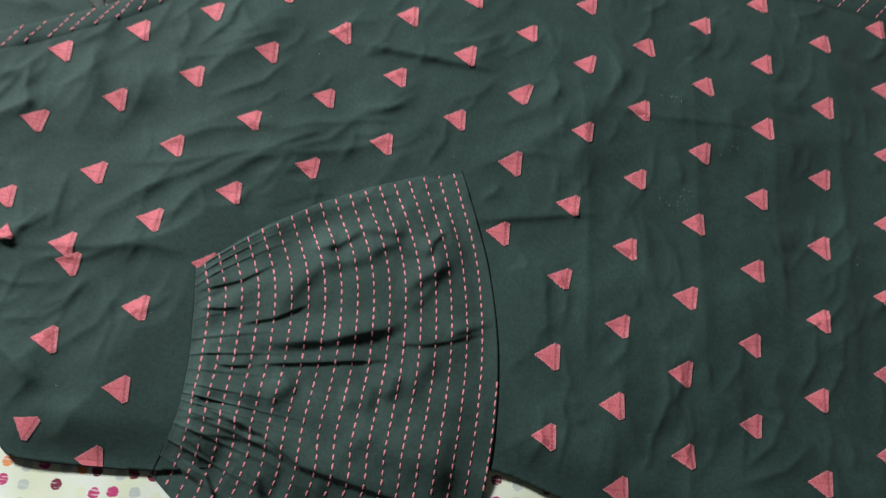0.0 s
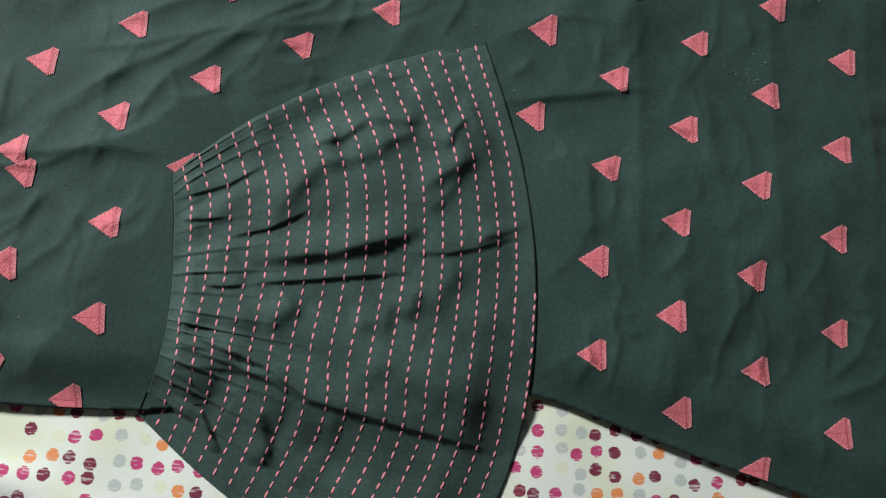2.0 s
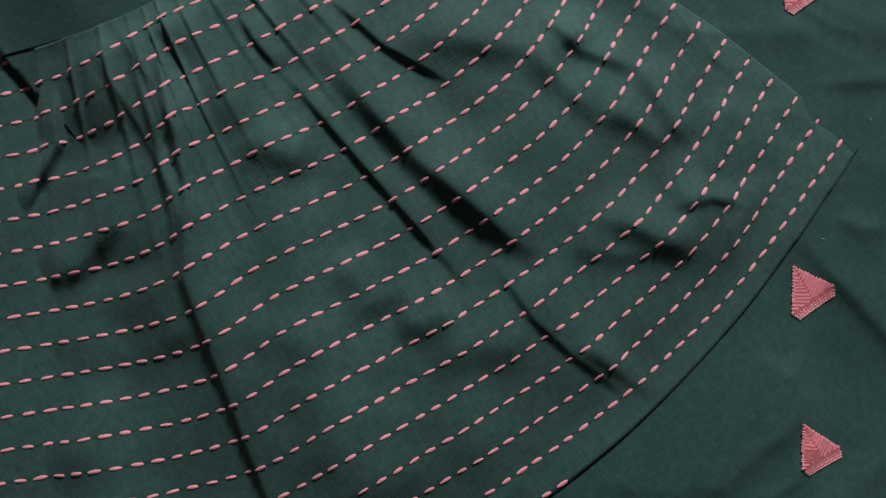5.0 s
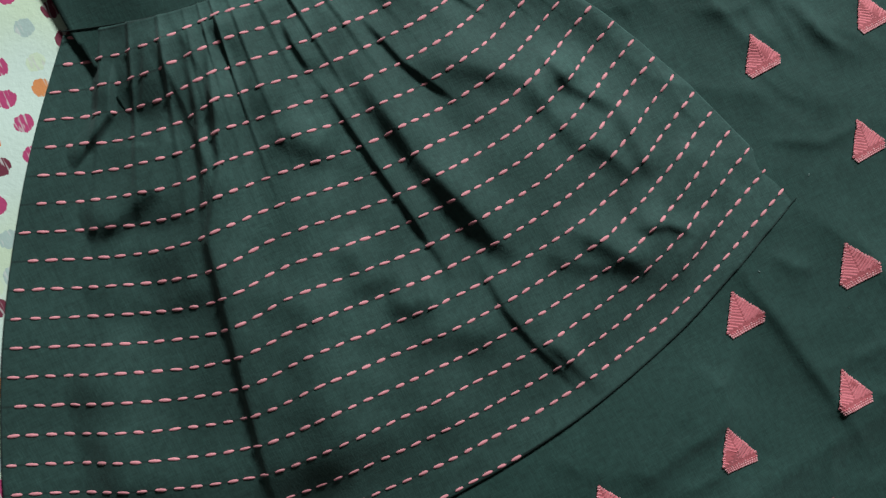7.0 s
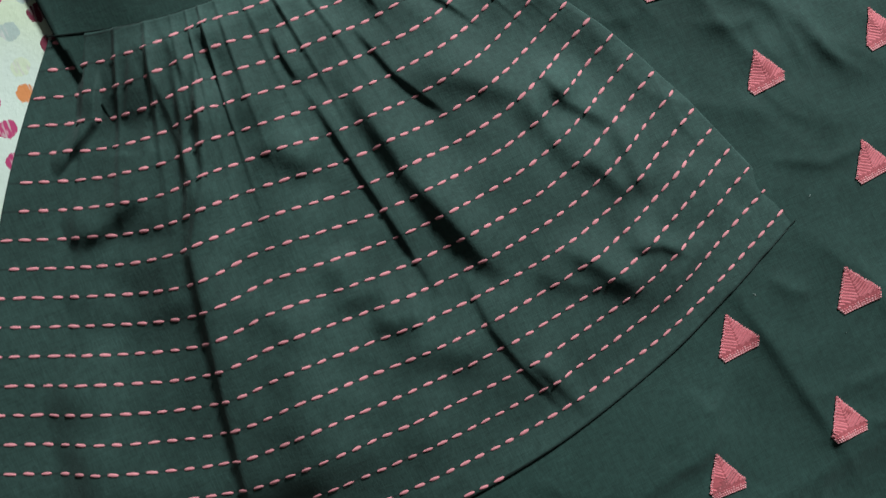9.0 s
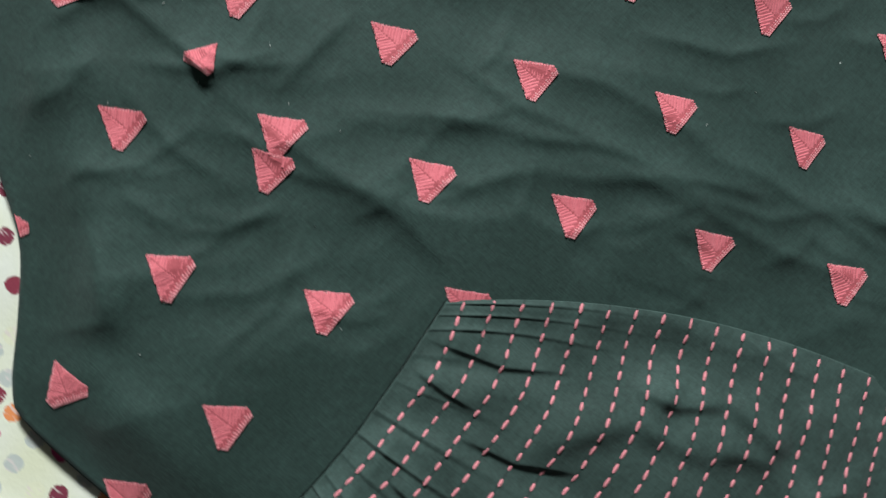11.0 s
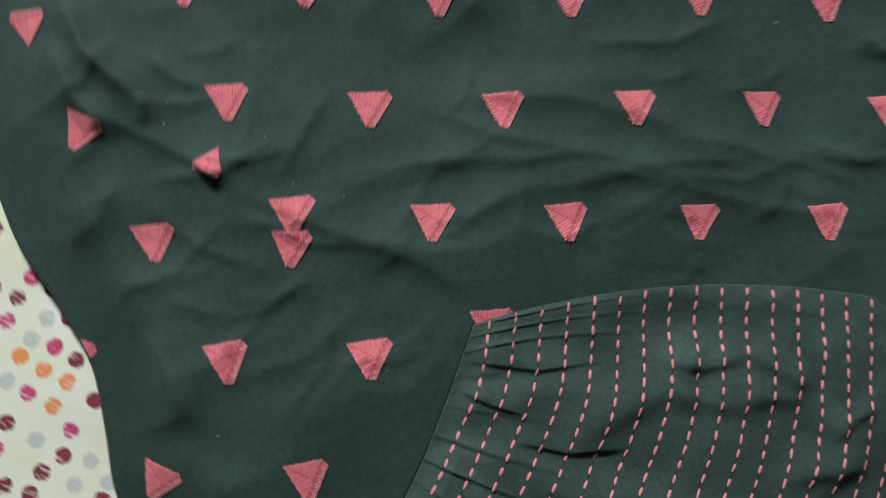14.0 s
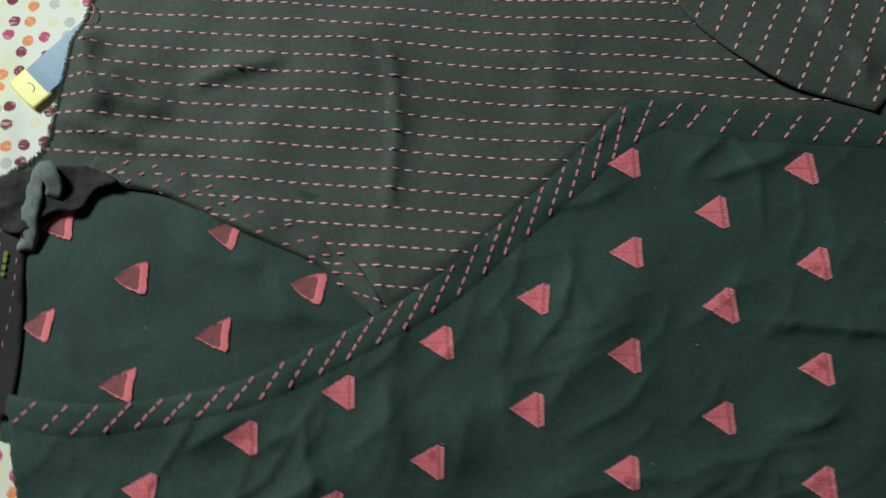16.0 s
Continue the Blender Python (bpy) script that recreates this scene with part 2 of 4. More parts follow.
# ---- how the cloth lies ----
LEFT_EDGE = [(-0.46, 0.028), (-0.425, -0.045), (-0.368, -0.1003), (-0.3362, -0.1186), (-0.3121, -0.1328), (-0.2949, -0.1512), (-0.2796, -0.1697), (-0.268, -0.1752), (-0.2286, -0.1757), (-0.19, -0.1740)]
LOWER_EDGE = [(-0.05, -0.150), (0.0067, -0.1514), (0.0448, -0.1614), (0.0785, -0.1717), (0.1365, -0.1880), (0.25, -0.2180), (0.46, -0.270)]
BODY_FOLDS = [
    ([(-0.262, -0.0480), (-0.222, -0.0365), (-0.165, -0.0275)], 0.012, 0.0080, 0.0030),
    ([(-0.275, -0.034), (-0.2296, -0.0007), (-0.180, 0.030)], 0.0050, 0.0035, 0.0011),
    ([(-0.2335, -0.040), (-0.2327, -0.0154), (-0.2310, 0.012)], 0.0035, 0.0045, 0.0009),
    ([(-0.190, 0.007), (-0.1656, 0.0293), (-0.140, 0.040)], 0.0060, 0.0035, 0.0015),
    ([(-0.168, 0.000), (-0.1417, 0.0107), (-0.108, 0.028)], 0.0060, 0.0035, 0.0014),
    ([(-0.360, -0.0495), (-0.3315, -0.0480), (-0.312, -0.0482)], 0.0080, 0.0016, 0.0016),
    ([(-0.337, -0.046), (-0.3405, -0.040), (-0.3440, -0.032)], 0.0025, 0.0040, 0.0020),
    ([(-0.290, 0.022), (-0.2797, 0.0549), (-0.2804, 0.088)], 0.0080, 0.0070, 0.0013),
    ([(-0.246, 0.120), (-0.2262, 0.0942), (-0.2291, 0.066)], 0.0050, 0.0080, 0.0018),
    ([(-0.250, 0.045), (-0.2511, 0.0768), (-0.260, 0.102)], 0.0070, 0.0070, 0.0011),
    ([(-0.3240, 0.080), (-0.3235, 0.0578), (-0.3140, 0.036)], 0.0060, 0.0050, 0.0030),
    ([(-0.2830, 0.108), (-0.2845, 0.0824), (-0.2720, 0.056)], 0.0070, 0.0070, 0.0014),
    ([(-0.350, 0.078), (-0.3625, 0.0696), (-0.386, 0.055)], 0.0040, 0.0060, 0.0024),
    ([(-0.236, 0.137), (-0.2285, 0.1217), (-0.232, 0.100)], 0.0060, 0.0060, 0.0022),
    ([(-0.219, 0.102), (-0.1851, 0.1173), (-0.158, 0.133)], 0.0060, 0.0040, 0.0014),
    ([(-0.300, -0.095), (-0.285, -0.118), (-0.262, -0.140)], 0.014, 0.010, 0.0022),
    ([(-0.32, -0.0505), (-0.27, -0.0478), (-0.216, -0.039), (-0.15, -0.028)], 0.012, 0.0045, 0.0022),
    ([(-0.030, 0.004), (0.0, 0.0095), (0.040, 0.0175), (0.075, 0.024)], 0.012, 0.0022, 0.0022),
    ([(-0.125, 0.1285), (-0.09, 0.1255), (-0.03, 0.122), (0.0, 0.122)], 0.012, 0.0024, 0.0032),
    ([(-0.262, -0.163), (-0.23, -0.160), (-0.205, -0.152), (-0.190, -0.132)], 0.022, 0.008, 0.0052),
    ([(-0.322, -0.0465), (-0.310, -0.0485), (-0.297, -0.0500)], 0.006, 0.0010, 0.0028),
    ([(-0.205, 0.011), (-0.16, 0.032), (-0.11, 0.044), (-0.06, 0.066)], 0.009, 0.005, 0.0022),
    ([(-0.245, 0.02), (-0.20, 0.045), (-0.14, 0.060)], 0.009, 0.005, 0.0020),
    ([(-0.30, 0.035), (-0.285, 0.065), (-0.288, 0.10)], 0.007, 0.012, 0.0018),
    ([(-0.262, 0.028), (-0.250, 0.06), (-0.244, 0.098)], 0.007, 0.012, 0.0017),
    ([(-0.345, 0.01), (-0.335, 0.035), (-0.31, 0.052)], 0.006, 0.010, 0.0040),
    ([(-0.40, -0.01), (-0.37, -0.03), (-0.33, -0.04)], 0.007, 0.006, 0.0066),
    ([(-0.39, -0.03), (-0.365, -0.048), (-0.34, -0.054)], 0.006, 0.005, 0.0058),
    ([(-0.215, 0.075), (-0.20, 0.10), (-0.17, 0.118)], 0.006, 0.009, 0.0025),
    ([(-0.16, 0.05), (-0.13, 0.062), (-0.10, 0.066)], 0.006, 0.005, 0.0018),
    ([(-0.345, -0.075), (-0.335, -0.11), (-0.315, -0.135)], 0.007, 0.012, 0.0030),
    ([(-0.225, -0.085), (-0.205, -0.105), (-0.20, -0.13)], 0.012, 0.012, 0.0020),
    ([(0.05, 0.10), (0.058, 0.02), (0.060, -0.09)], 0.010, 0.014, 0.0022),
    ([(0.125, 0.21), (0.13, 0.10), (0.135, -0.02), (0.14, -0.12)], 0.012, 0.013, 0.0022),
    ([(0.185, 0.20), (0.188, 0.09), (0.192, -0.10)], 0.012, 0.013, 0.0022),
    ([(0.235, 0.2), (0.237, 0.08), (0.240, -0.12)], 0.010, 0.014, 0.0025),
    ([(-0.10, 0.205), (-0.06, 0.17), (-0.01, 0.15)], 0.012, 0.010, 0.0022),
    ([(-0.20, 0.155), (-0.19, 0.13), (-0.17, 0.11)], 0.006, 0.009, 0.0022),
    ([(0.02, 0.20), (0.06, 0.16), (0.09, 0.12)], 0.008, 0.012, 0.0018),
    ([(-0.265, 0.012), (-0.215, 0.018), (-0.15, 0.040)], 0.0060, 0.0016, 0.0010),
    ([(-0.170, 0.012), (-0.150, 0.022), (-0.125, 0.027)], 0.0050, 0.0014, 0.0009),
    ([(-0.130, 0.060), (-0.10, 0.069), (-0.07, 0.072)], 0.0050, 0.0014, 0.0009),
    ([(0.05, 0.105), (0.11, 0.100), (0.19, 0.104)], 0.0060, 0.0014, 0.0010),
    ([(-0.02, 0.055), (0.02, 0.060), (0.05, 0.056)], 0.0050, 0.0013, 0.0008),
    ([(-0.32, 0.01), (-0.305, -0.02), (-0.298, -0.05)], 0.0050, 0.0016, 0.0010),
    ([(-0.2786, -0.0408), (-0.2356, -0.01), (-0.2059, 0.0202)], 0.008, 0.0035, 0.0009),
    ([(-0.2171, 0.0027), (-0.1892, 0.0243), (-0.1632, 0.0372)], 0.006, 0.0018, 0.0013),
    ([(-0.2821, 0.0095), (-0.2831, -0.0143), (-0.2823, -0.0428)], 0.0022, 0.007, 0.0014),
    ([(-0.1586, -0.0049), (-0.1273, 0.01), (-0.1093, 0.0115)], 0.007, 0.002, 0.0015),
    ([(-0.1703, 0.0234), (-0.1487, 0.0435), (-0.1192, 0.0598)], 0.007, 0.002, 0.0016),
    ([(-0.3022, -0.1084), (-0.2798, -0.122), (-0.259, -0.1367)], 0.003, 0.009, 0.0018),
]


def random_folds(count, seed):
    """Soft pulls in the cloth: steep at the shoulder, slanting over the middle, lengthwise over the skirt."""
    r = np.random.RandomState(seed)
    out = []
    for _ in range(count):
        x, y = r.uniform(-0.46, 0.40), r.uniform(-0.22, 0.22)
        lean = 62 if x < -0.22 else (34 if x < 0.02 else 86)
        a = radians(lean + r.normal(0, 16))
        half = r.uniform(0.012, 0.045)
        bend = r.uniform(-0.25, 0.25)
        p = [(x - half * math.cos(a - bend), y - half * math.sin(a - bend)), (x, y), (x + half * math.cos(a + bend), y + half * math.sin(a + bend))]
        wide = r.uniform(0.006, 0.014)
        left, right = (wide, wide * r.uniform(0.6, 1.0)) if r.rand() < 0.75 else (wide * 0.75, wide)
        out.append((p, left, right, wide * r.uniform(0.08, 0.20)))
    for _ in range(300):
        x, y = r.uniform(-0.46, 0.35), r.uniform(-0.20, 0.22)
        lean = 55 if x < -0.22 else (28 if x < 0.02 else 80)
        a = radians(lean + r.normal(0, 28))
        half = r.uniform(0.010, 0.042)
        p = [(x - half * math.cos(a), y - half * math.sin(a)), (x + half * 0.1, y), (x + half * math.cos(a + 0.3), y + half * math.sin(a + 0.3))]
        wide = r.uniform(0.0022, 0.0045)
        out.append((p, wide, wide * r.uniform(0.5, 0.9), wide * r.uniform(0.26, 0.50)))
    return out


def inside(poly, x, y):
    hit = np.zeros(np.shape(x), bool)
    for (x0, y0), (x1, y1) in zip(poly, np.roll(poly, -1, axis=0)):
        cross = (y0 > y) != (y1 > y)
        with np.errstate(divide="ignore", invalid="ignore"):
            hit ^= cross & (x < (x1 - x0) * (y - y0) / (y1 - y0) + x0)
    return hit


GRID_STEP, GRID_X, GRID_Y = 0.0012, -0.53, -0.31


def body_surface():
    gx, gy = np.meshgrid(np.arange(GRID_X, 0.50, GRID_STEP), np.arange(GRID_Y, 0.30, GRID_STEP), indexing="ij")
    wx, wy = gx + 0.020 * rough_noise(gx, gy, 0.06, 5), gy + 0.020 * rough_noise(gx, gy, 0.06, 6)
    calm = np.clip(0.62 + 0.55 * rough_noise(gx, gy, 0.13, 10), 0.15, 1.0)
    z = 0.0062 + 0.0028 * rough_noise(wx, wy, 0.080, 1) + 0.0014 * calm * rough_noise(wx, wy, 0.034, 2) + 0.00025 * rough_noise(gx, gy, 0.010, 7)
    for points, left, right, height in [(p, l, r, 1.15 * h) for p, l, r, h in BODY_FOLDS] + random_folds(230, 3):
        p = np.array(points)
        pad = 4.6 * max(left, right)
        i0, j0 = np.maximum(((p.min(0) - pad - (GRID_X, GRID_Y)) / GRID_STEP).astype(int), 0)
        i1, j1 = np.maximum(((p.max(0) + pad - (GRID_X, GRID_Y)) / GRID_STEP).astype(int) + 1, 0)
        block = np.s_[i0:i1, j0:j1]
        z[block] += fold(gx[block], gy[block], points, left, right, 0.9 * height, 0.35, 1.1)
    # the sleeve presses the front flat under it
    under = np.array([(-0.180, -0.062), (-0.115, -0.010), (-0.042, 0.024), (-0.014, -0.036), (-0.004, -0.113), (-0.012, -0.18), (-0.045, -0.25), (-0.117, -0.22), (-0.178, -0.168)])
    away = np.full(gx.shape, 1e9)
    for a, b in zip(under, np.roll(under, -1, axis=0)):
        d = b - a
        t = np.clip(((gx - a[0]) * d[0] + (gy - a[1]) * d[1]) / (d @ d), 0, 1)
        away = np.minimum(away, np.hypot(gx - a[0] - t * d[0], gy - a[1] - t * d[1]))
    away = np.where(inside(under, gx, gy), 0, away)
    z = np.minimum(z, 0.0042 + 0.12 * away)
    # the cloth comes down to the bed along its free edges
    rim = np.array(LEFT_EDGE + LOWER_EDGE)
    far = np.full(gx.shape, 1e9)
    for a, b in zip(rim[:-1], rim[1:]):
        d = b - a
        t = np.clip(((gx - a[0]) * d[0] + (gy - a[1]) * d[1]) / (d @ d), 0, 1)
        far = np.minimum(far, np.hypot(gx - a[0] - t * d[0], gy - a[1] - t * d[1]))
    within = inside(np.vstack([rim, [(0.6, 0.6), (-0.6, 0.6)]]), gx, gy)
    up = np.clip(np.where(within, far, 0) / 0.030, 0, 1)
    return 0.0012 + (z - 0.0012) * up * up * (3 - 2 * up)


BODY = body_surface()


def body_height(x, y):
    u = np.clip((np.asarray(x, float) - GRID_X) / GRID_STEP, 0, BODY.shape[0] - 1.001)
    v = np.clip((np.asarray(y, float) - GRID_Y) / GRID_STEP, 0, BODY.shape[1] - 1.001)
    i, j = u.astype(int), v.astype(int)
    a, b = u - i, v - j
    return (BODY[i, j] * (1 - a) + BODY[i + 1, j] * a) * (1 - b) + (BODY[i, j + 1] * (1 - a) + BODY[i + 1, j + 1] * a) * b


UNDER_FOLDS = [
    ([(-0.352, 0.158), (-0.338, 0.130), (-0.300, 0.116)], 0.010, 0.004, 0.0024),
    ([(-0.456, 0.118), (-0.440, 0.090), (-0.415, 0.070)], 0.005, 0.010, 0.0026),
    ([(-0.432, 0.190), (-0.412, 0.155), (-0.405, 0.118)], 0.012, 0.007, 0.0014),
    ([(-0.400, 0.158), (-0.370, 0.150), (-0.345, 0.152)], 0.008, 0.003, 0.0012),
    ([(-0.372, 0.128), (-0.345, 0.122), (-0.318, 0.126)], 0.007, 0.003, 0.0012),
    ([(-0.440, 0.110), (-0.425, 0.105), (-0.400, 0.112)], 0.008, 0.004, 0.0010),
]


def under_height(x, y):
    z = 0.0026 + 0.0018 * rough_noise(x, y, 0.05, 11) + 0.0008 * rough_noise(x, y, 0.02, 12)
    for points, left, right, height in UNDER_FOLDS:
        z = z + fold(x, y, points, left, right, height, 0.3, 1.3)
    return z


INNER_FOLDS = [
    ([(-0.305, 0.285), (-0.292, 0.262), (-0.288, 0.225), (-0.292, 0.165)], 0.005, 0.0020, 0.0036),
    ([(-0.405, 0.245), (-0.375, 0.258), (-0.345, 0.264)], 0.010, 0.003, 0.0044),
    ([(-0.460, 0.285), (-0.452, 0.250), (-0.436, 0.226)], 0.007, 0.012, 0.0084),
    ([(-0.450, 0.262), (-0.430, 0.236), (-0.405, 0.230)], 0.010, 0.005, 0.0046),
    ([(-0.43, 0.213), (-0.395, 0.212), (-0.355, 0.190)], 0.007, 0.003, 0.0018),
    ([(-0.300, 0.168), (-0.294, 0.150), (-0.292, 0.130)], 0.006, 0.003, 0.0020),
    ([(-0.25, 0.225), (-0.22, 0.218), (-0.19, 0.222)], 0.007, 0.003, 0.0010),
    ([(-0.36, 0.295), (-0.33, 0.280), (-0.30, 0.272)], 0.006, 0.004, 0.0022),
    ([(-0.205, 0.30), (-0.208, 0.26), (-0.206, 0.22)], 0.006, 0.004, 0.0012),
    ([(-0.24, 0.27), (-0.20, 0.255), (-0.15, 0.25)], 0.007, 0.004, 0.0014),
    ([(-0.475, 0.232), (-0.45, 0.222), (-0.42, 0.212)], 0.010, 0.005, 0.0036),
]


INNER_X = (-0.49, -0.296, -0.2865, -0.2390, -0.1898, -0.1720, -0.1560, -0.070, 0.214, 0.46)
INNER_Y = (0.05, 0.120, 0.1302, 0.1680, 0.2172, 0.2370, 0.2425, 0.2340, 0.2360, 0.218)


def lining_height(x, y):
    x, y = np.asarray(x, float), np.asarray(y, float)
    z = 0.0042 + 0.0022 * rough_noise(x, y, 0.06, 13) + 0.0010 * rough_noise(x, y, 0.022, 14)
    for points, left, right, height in INNER_FOLDS:
        z = z + fold(x, y, points, left, right, height, 0.25, 1.3)
    # it dips where the front lies over it
    over = np.interp(x, INNER_X, INNER_Y) + 0.004 - y
    return z - 0.0046 * np.clip(over / 0.016, 0, 1)


def sheet_height(x, y):
    x, y = np.asarray(x, float), np.asarray(y, float)
    z = -0.0028 + 0.0016 * rough_noise(x, y, 0.09, 21) + 0.0006 * rough_noise(x, y, 0.03, 22)
    z = z + fold(x, y, [(-0.30, -0.21), (-0.24, -0.215), (-0.19, -0.24), (-0.16, -0.27)], 0.010, 0.006, 0.004)
    z = z + fold(x, y, [(-0.52, 0.10), (-0.50, 0.16), (-0.505, 0.26)], 0.010, 0.008, 0.003)
    return np.minimum(z, -0.0002)


# sleeve: a sheet fanned out from its gathered seam (s = 0) to its hem (s = 1)
SEAM = curve_points([(-0.1900, -0.0508), (-0.1855, -0.082), (-0.1826, -0.112), (-0.1835, -0.145), (-0.1915, -0.1765)], 65)
MIDDLE = curve_points([(-0.1160, 0.0062), (-0.0990, -0.052), (-0.0940, -0.108), (-0.0965, -0.165), (-0.1170, -0.2285)], 65)
HEM = curve_points([(-0.0298, 0.0412), (-0.0035, -0.036), (0.0068, -0.113), (-0.0010, -0.188), (-0.0350, -0.263)], 65)
SLEEVE_LINES = 19


def line_s(k, t):
    """Where the stitch row k runs between the seam and the hem: the rows bow a little in the sleeve's middle."""
    k, t = np.asarray(k, float), np.asarray(t, float)
    first = np.interp(t, (0, 0.5, 0.92), (0.030, 0.052, 0.060))
    step = np.interp(t, (0, 0.5, 0.92), (0.0550, 0.0524, 0.0525))
    fade = np.clip((20 - k) / 8, 0, 1)
    pulled = 0.018 * np.exp(-(((t - 0.18) / 0.15) ** 2)) * fade - 0.025 * np.exp(-(((t - 0.63) / np.where(t < 0.63, 0.13, np.where(k > 7, 0.065, 0.10))) ** 2)) * np.sin(math.pi * (k + 3) / 22)
    return first + step * k + 0.03 * np.sin(math.pi * np.clip(t, 0, 1)) * np.sin(math.pi * k / 18) + pulled


def sleeve_xy(s, t):
    s, t = np.asarray(s, float), np.asarray(t, float)
    k = np.linspace(0, 1, 65)
    a, b, c = (np.stack([np.interp(t, k, q[:, n]) for n in (0, 1)], -1) for q in (SEAM, MIDDLE, HEM))
    s = s[..., None]
    return a * (1 - s) * (1 - 2 * s) + b * 4 * s * (1 - s) + c * s * (2 * s - 1)


SLEEVE_FOLDS = [
    ([(-0.160, -0.0835), (-0.136, -0.0765), (-0.113, -0.0625)], 0.010, 0.0014, 0.0016),
    ([(-0.150, -0.0945), (-0.124, -0.0905), (-0.102, -0.0865), (-0.068, -0.0745), (-0.050, -0.064)], 0.011, 0.0042, 0.0040),
    ([(-0.150, -0.1075), (-0.106, -0.1005), (-0.057, -0.0925)], 0.007, 0.0014, 0.0017),
    ([(-0.140, -0.074), (-0.128, -0.058), (-0.114, -0.038), (-0.092, -0.032), (-0.070, -0.022)], 0.012, 0.0055, 0.0027),
    ([(-0.062, -0.050), (-0.050, -0.040), (-0.030, -0.025)], 0.009, 0.0045, 0.0026),
    ([(-0.180, -0.132), (-0.129, -0.1465), (-0.106, -0.162), (-0.058, -0.172), (0.006, -0.184)], 0.009, 0.0020, 0.0022),
    ([(-0.156, -0.1597), (-0.143, -0.1627), (-0.1313, -0.1728), (-0.1270, -0.1870), (-0.1290, -0.2040)], 0.0042, 0.010, 0.0030),
    ([(-0.1785, -0.1648), (-0.1602, -0.174), (-0.1530, -0.1860), (-0.1440, -0.1975)], 0.0013, 0.006, 0.0030),
    ([(-0.184, -0.150), (-0.150, -0.150), (-0.127, -0.152), (-0.108, -0.160)], 0.008, 0.0016, 0.0012),
    ([(-0.187, -0.142), (-0.160, -0.140), (-0.130, -0.143)], 0.006, 0.0016, 0.0009),
    ([(-0.108, -0.010), (-0.110, -0.030), (-0.100, -0.046)], 0.004, 0.007, 0.0015),
    ([(-0.190, -0.066), (-0.160, -0.0545), (-0.138, -0.038)], 0.007, 0.0013, 0.0012),
    ([(-0.185, -0.0755), (-0.170, -0.0745), (-0.155, -0.0715)], 0.005, 0.0012, 0.0012),
    ([(-0.1663, -0.1085), (-0.1563, -0.1090), (-0.1430, -0.1070)], 0.005, 0.0012, 0.0014),
    ([(-0.1755, -0.1400), (-0.1479, -0.1470), (-0.1240, -0.1552), (-0.1050, -0.1644)], 0.007, 0.0015, 0.0018),
    ([(-0.1700, -0.1335), (-0.1439, -0.1425), (-0.1246, -0.1495)], 0.006, 0.0014, 0.0014),
    ([(-0.1760, -0.1530), (-0.1640, -0.1590), (-0.1534, -0.1655)], 0.005, 0.0013, 0.0010),
    ([(-0.1349, -0.1285), (-0.1238, -0.1195), (-0.1151, -0.1115)], 0.011, 0.0060, 0.0026),
    ([(-0.0656, -0.1190), (-0.0600, -0.1110), (-0.0570, -0.0978)], 0.012, 0.0060, 0.0030),
    ([(-0.0506, -0.1180), (-0.0455, -0.1000), (-0.0335, -0.0829)], 0.012, 0.0075, 0.0026),
    ([(-0.0653, -0.0822), (-0.0430, -0.0815), (-0.0266, -0.0770), (0.0010, -0.0660)], 0.010, 0.0016, 0.0015),
    ([(-0.0300, -0.0745), (-0.0135, -0.0670), (0.0020, -0.0600)], 0.005, 0.0025, 0.0018),
    ([(-0.0586, -0.0640), (-0.0448, -0.0481), (-0.0359, -0.0292)], 0.010, 0.0040, 0.0014),
    ([(-0.0870, -0.0290), (-0.0770, -0.0215), (-0.0610, -0.0140)], 0.008, 0.0040, 0.0018),
    ([(-0.0961, -0.0090), (-0.0763, -0.0105), (-0.0583, -0.0095)], 0.006, 0.0040, 0.0020),
    ([(-0.0484, -0.0277), (-0.0439, -0.0132), (-0.0349, -0.0032)], 0.006, 0.0022, 0.0018),
    ([(-0.070, 0.012), (-0.055, -0.005), (-0.045, -0.012)], 0.006, 0.004, 0.0018),
    ([(-0.040, 0.010), (-0.030, -0.012), (-0.018, -0.020)], 0.005, 0.004, 0.0016),
    ([(-0.125, -0.030), (-0.105, -0.024), (-0.088, -0.008)], 0.006, 0.003, 0.0020),
    ([(-0.1175, -0.1700), (-0.1022, -0.1745), (-0.0862, -0.1760)], 0.006, 0.010, 0.0016),
    ([(-0.0904, -0.1235), (-0.0780, -0.1191), (-0.0650, -0.1200)], 0.010, 0.0070, 0.0022),
    ([(-0.100, -0.215), (-0.060, -0.218), (-0.030, -0.222)], 0.016, 0.010, 0.0026),
    ([(-0.095, -0.140), (-0.060, -0.146), (-0.020, -0.152)], 0.014, 0.012, 0.0022),
]


def overhang(y):
    """How far the sleeve sinks where no front panel lies under it."""
    u = np.clip((-0.152 - np.asarray(y, float)) / 0.035, 0, 1)
    return 0.0046 * u * u * (3 - 2 * u)


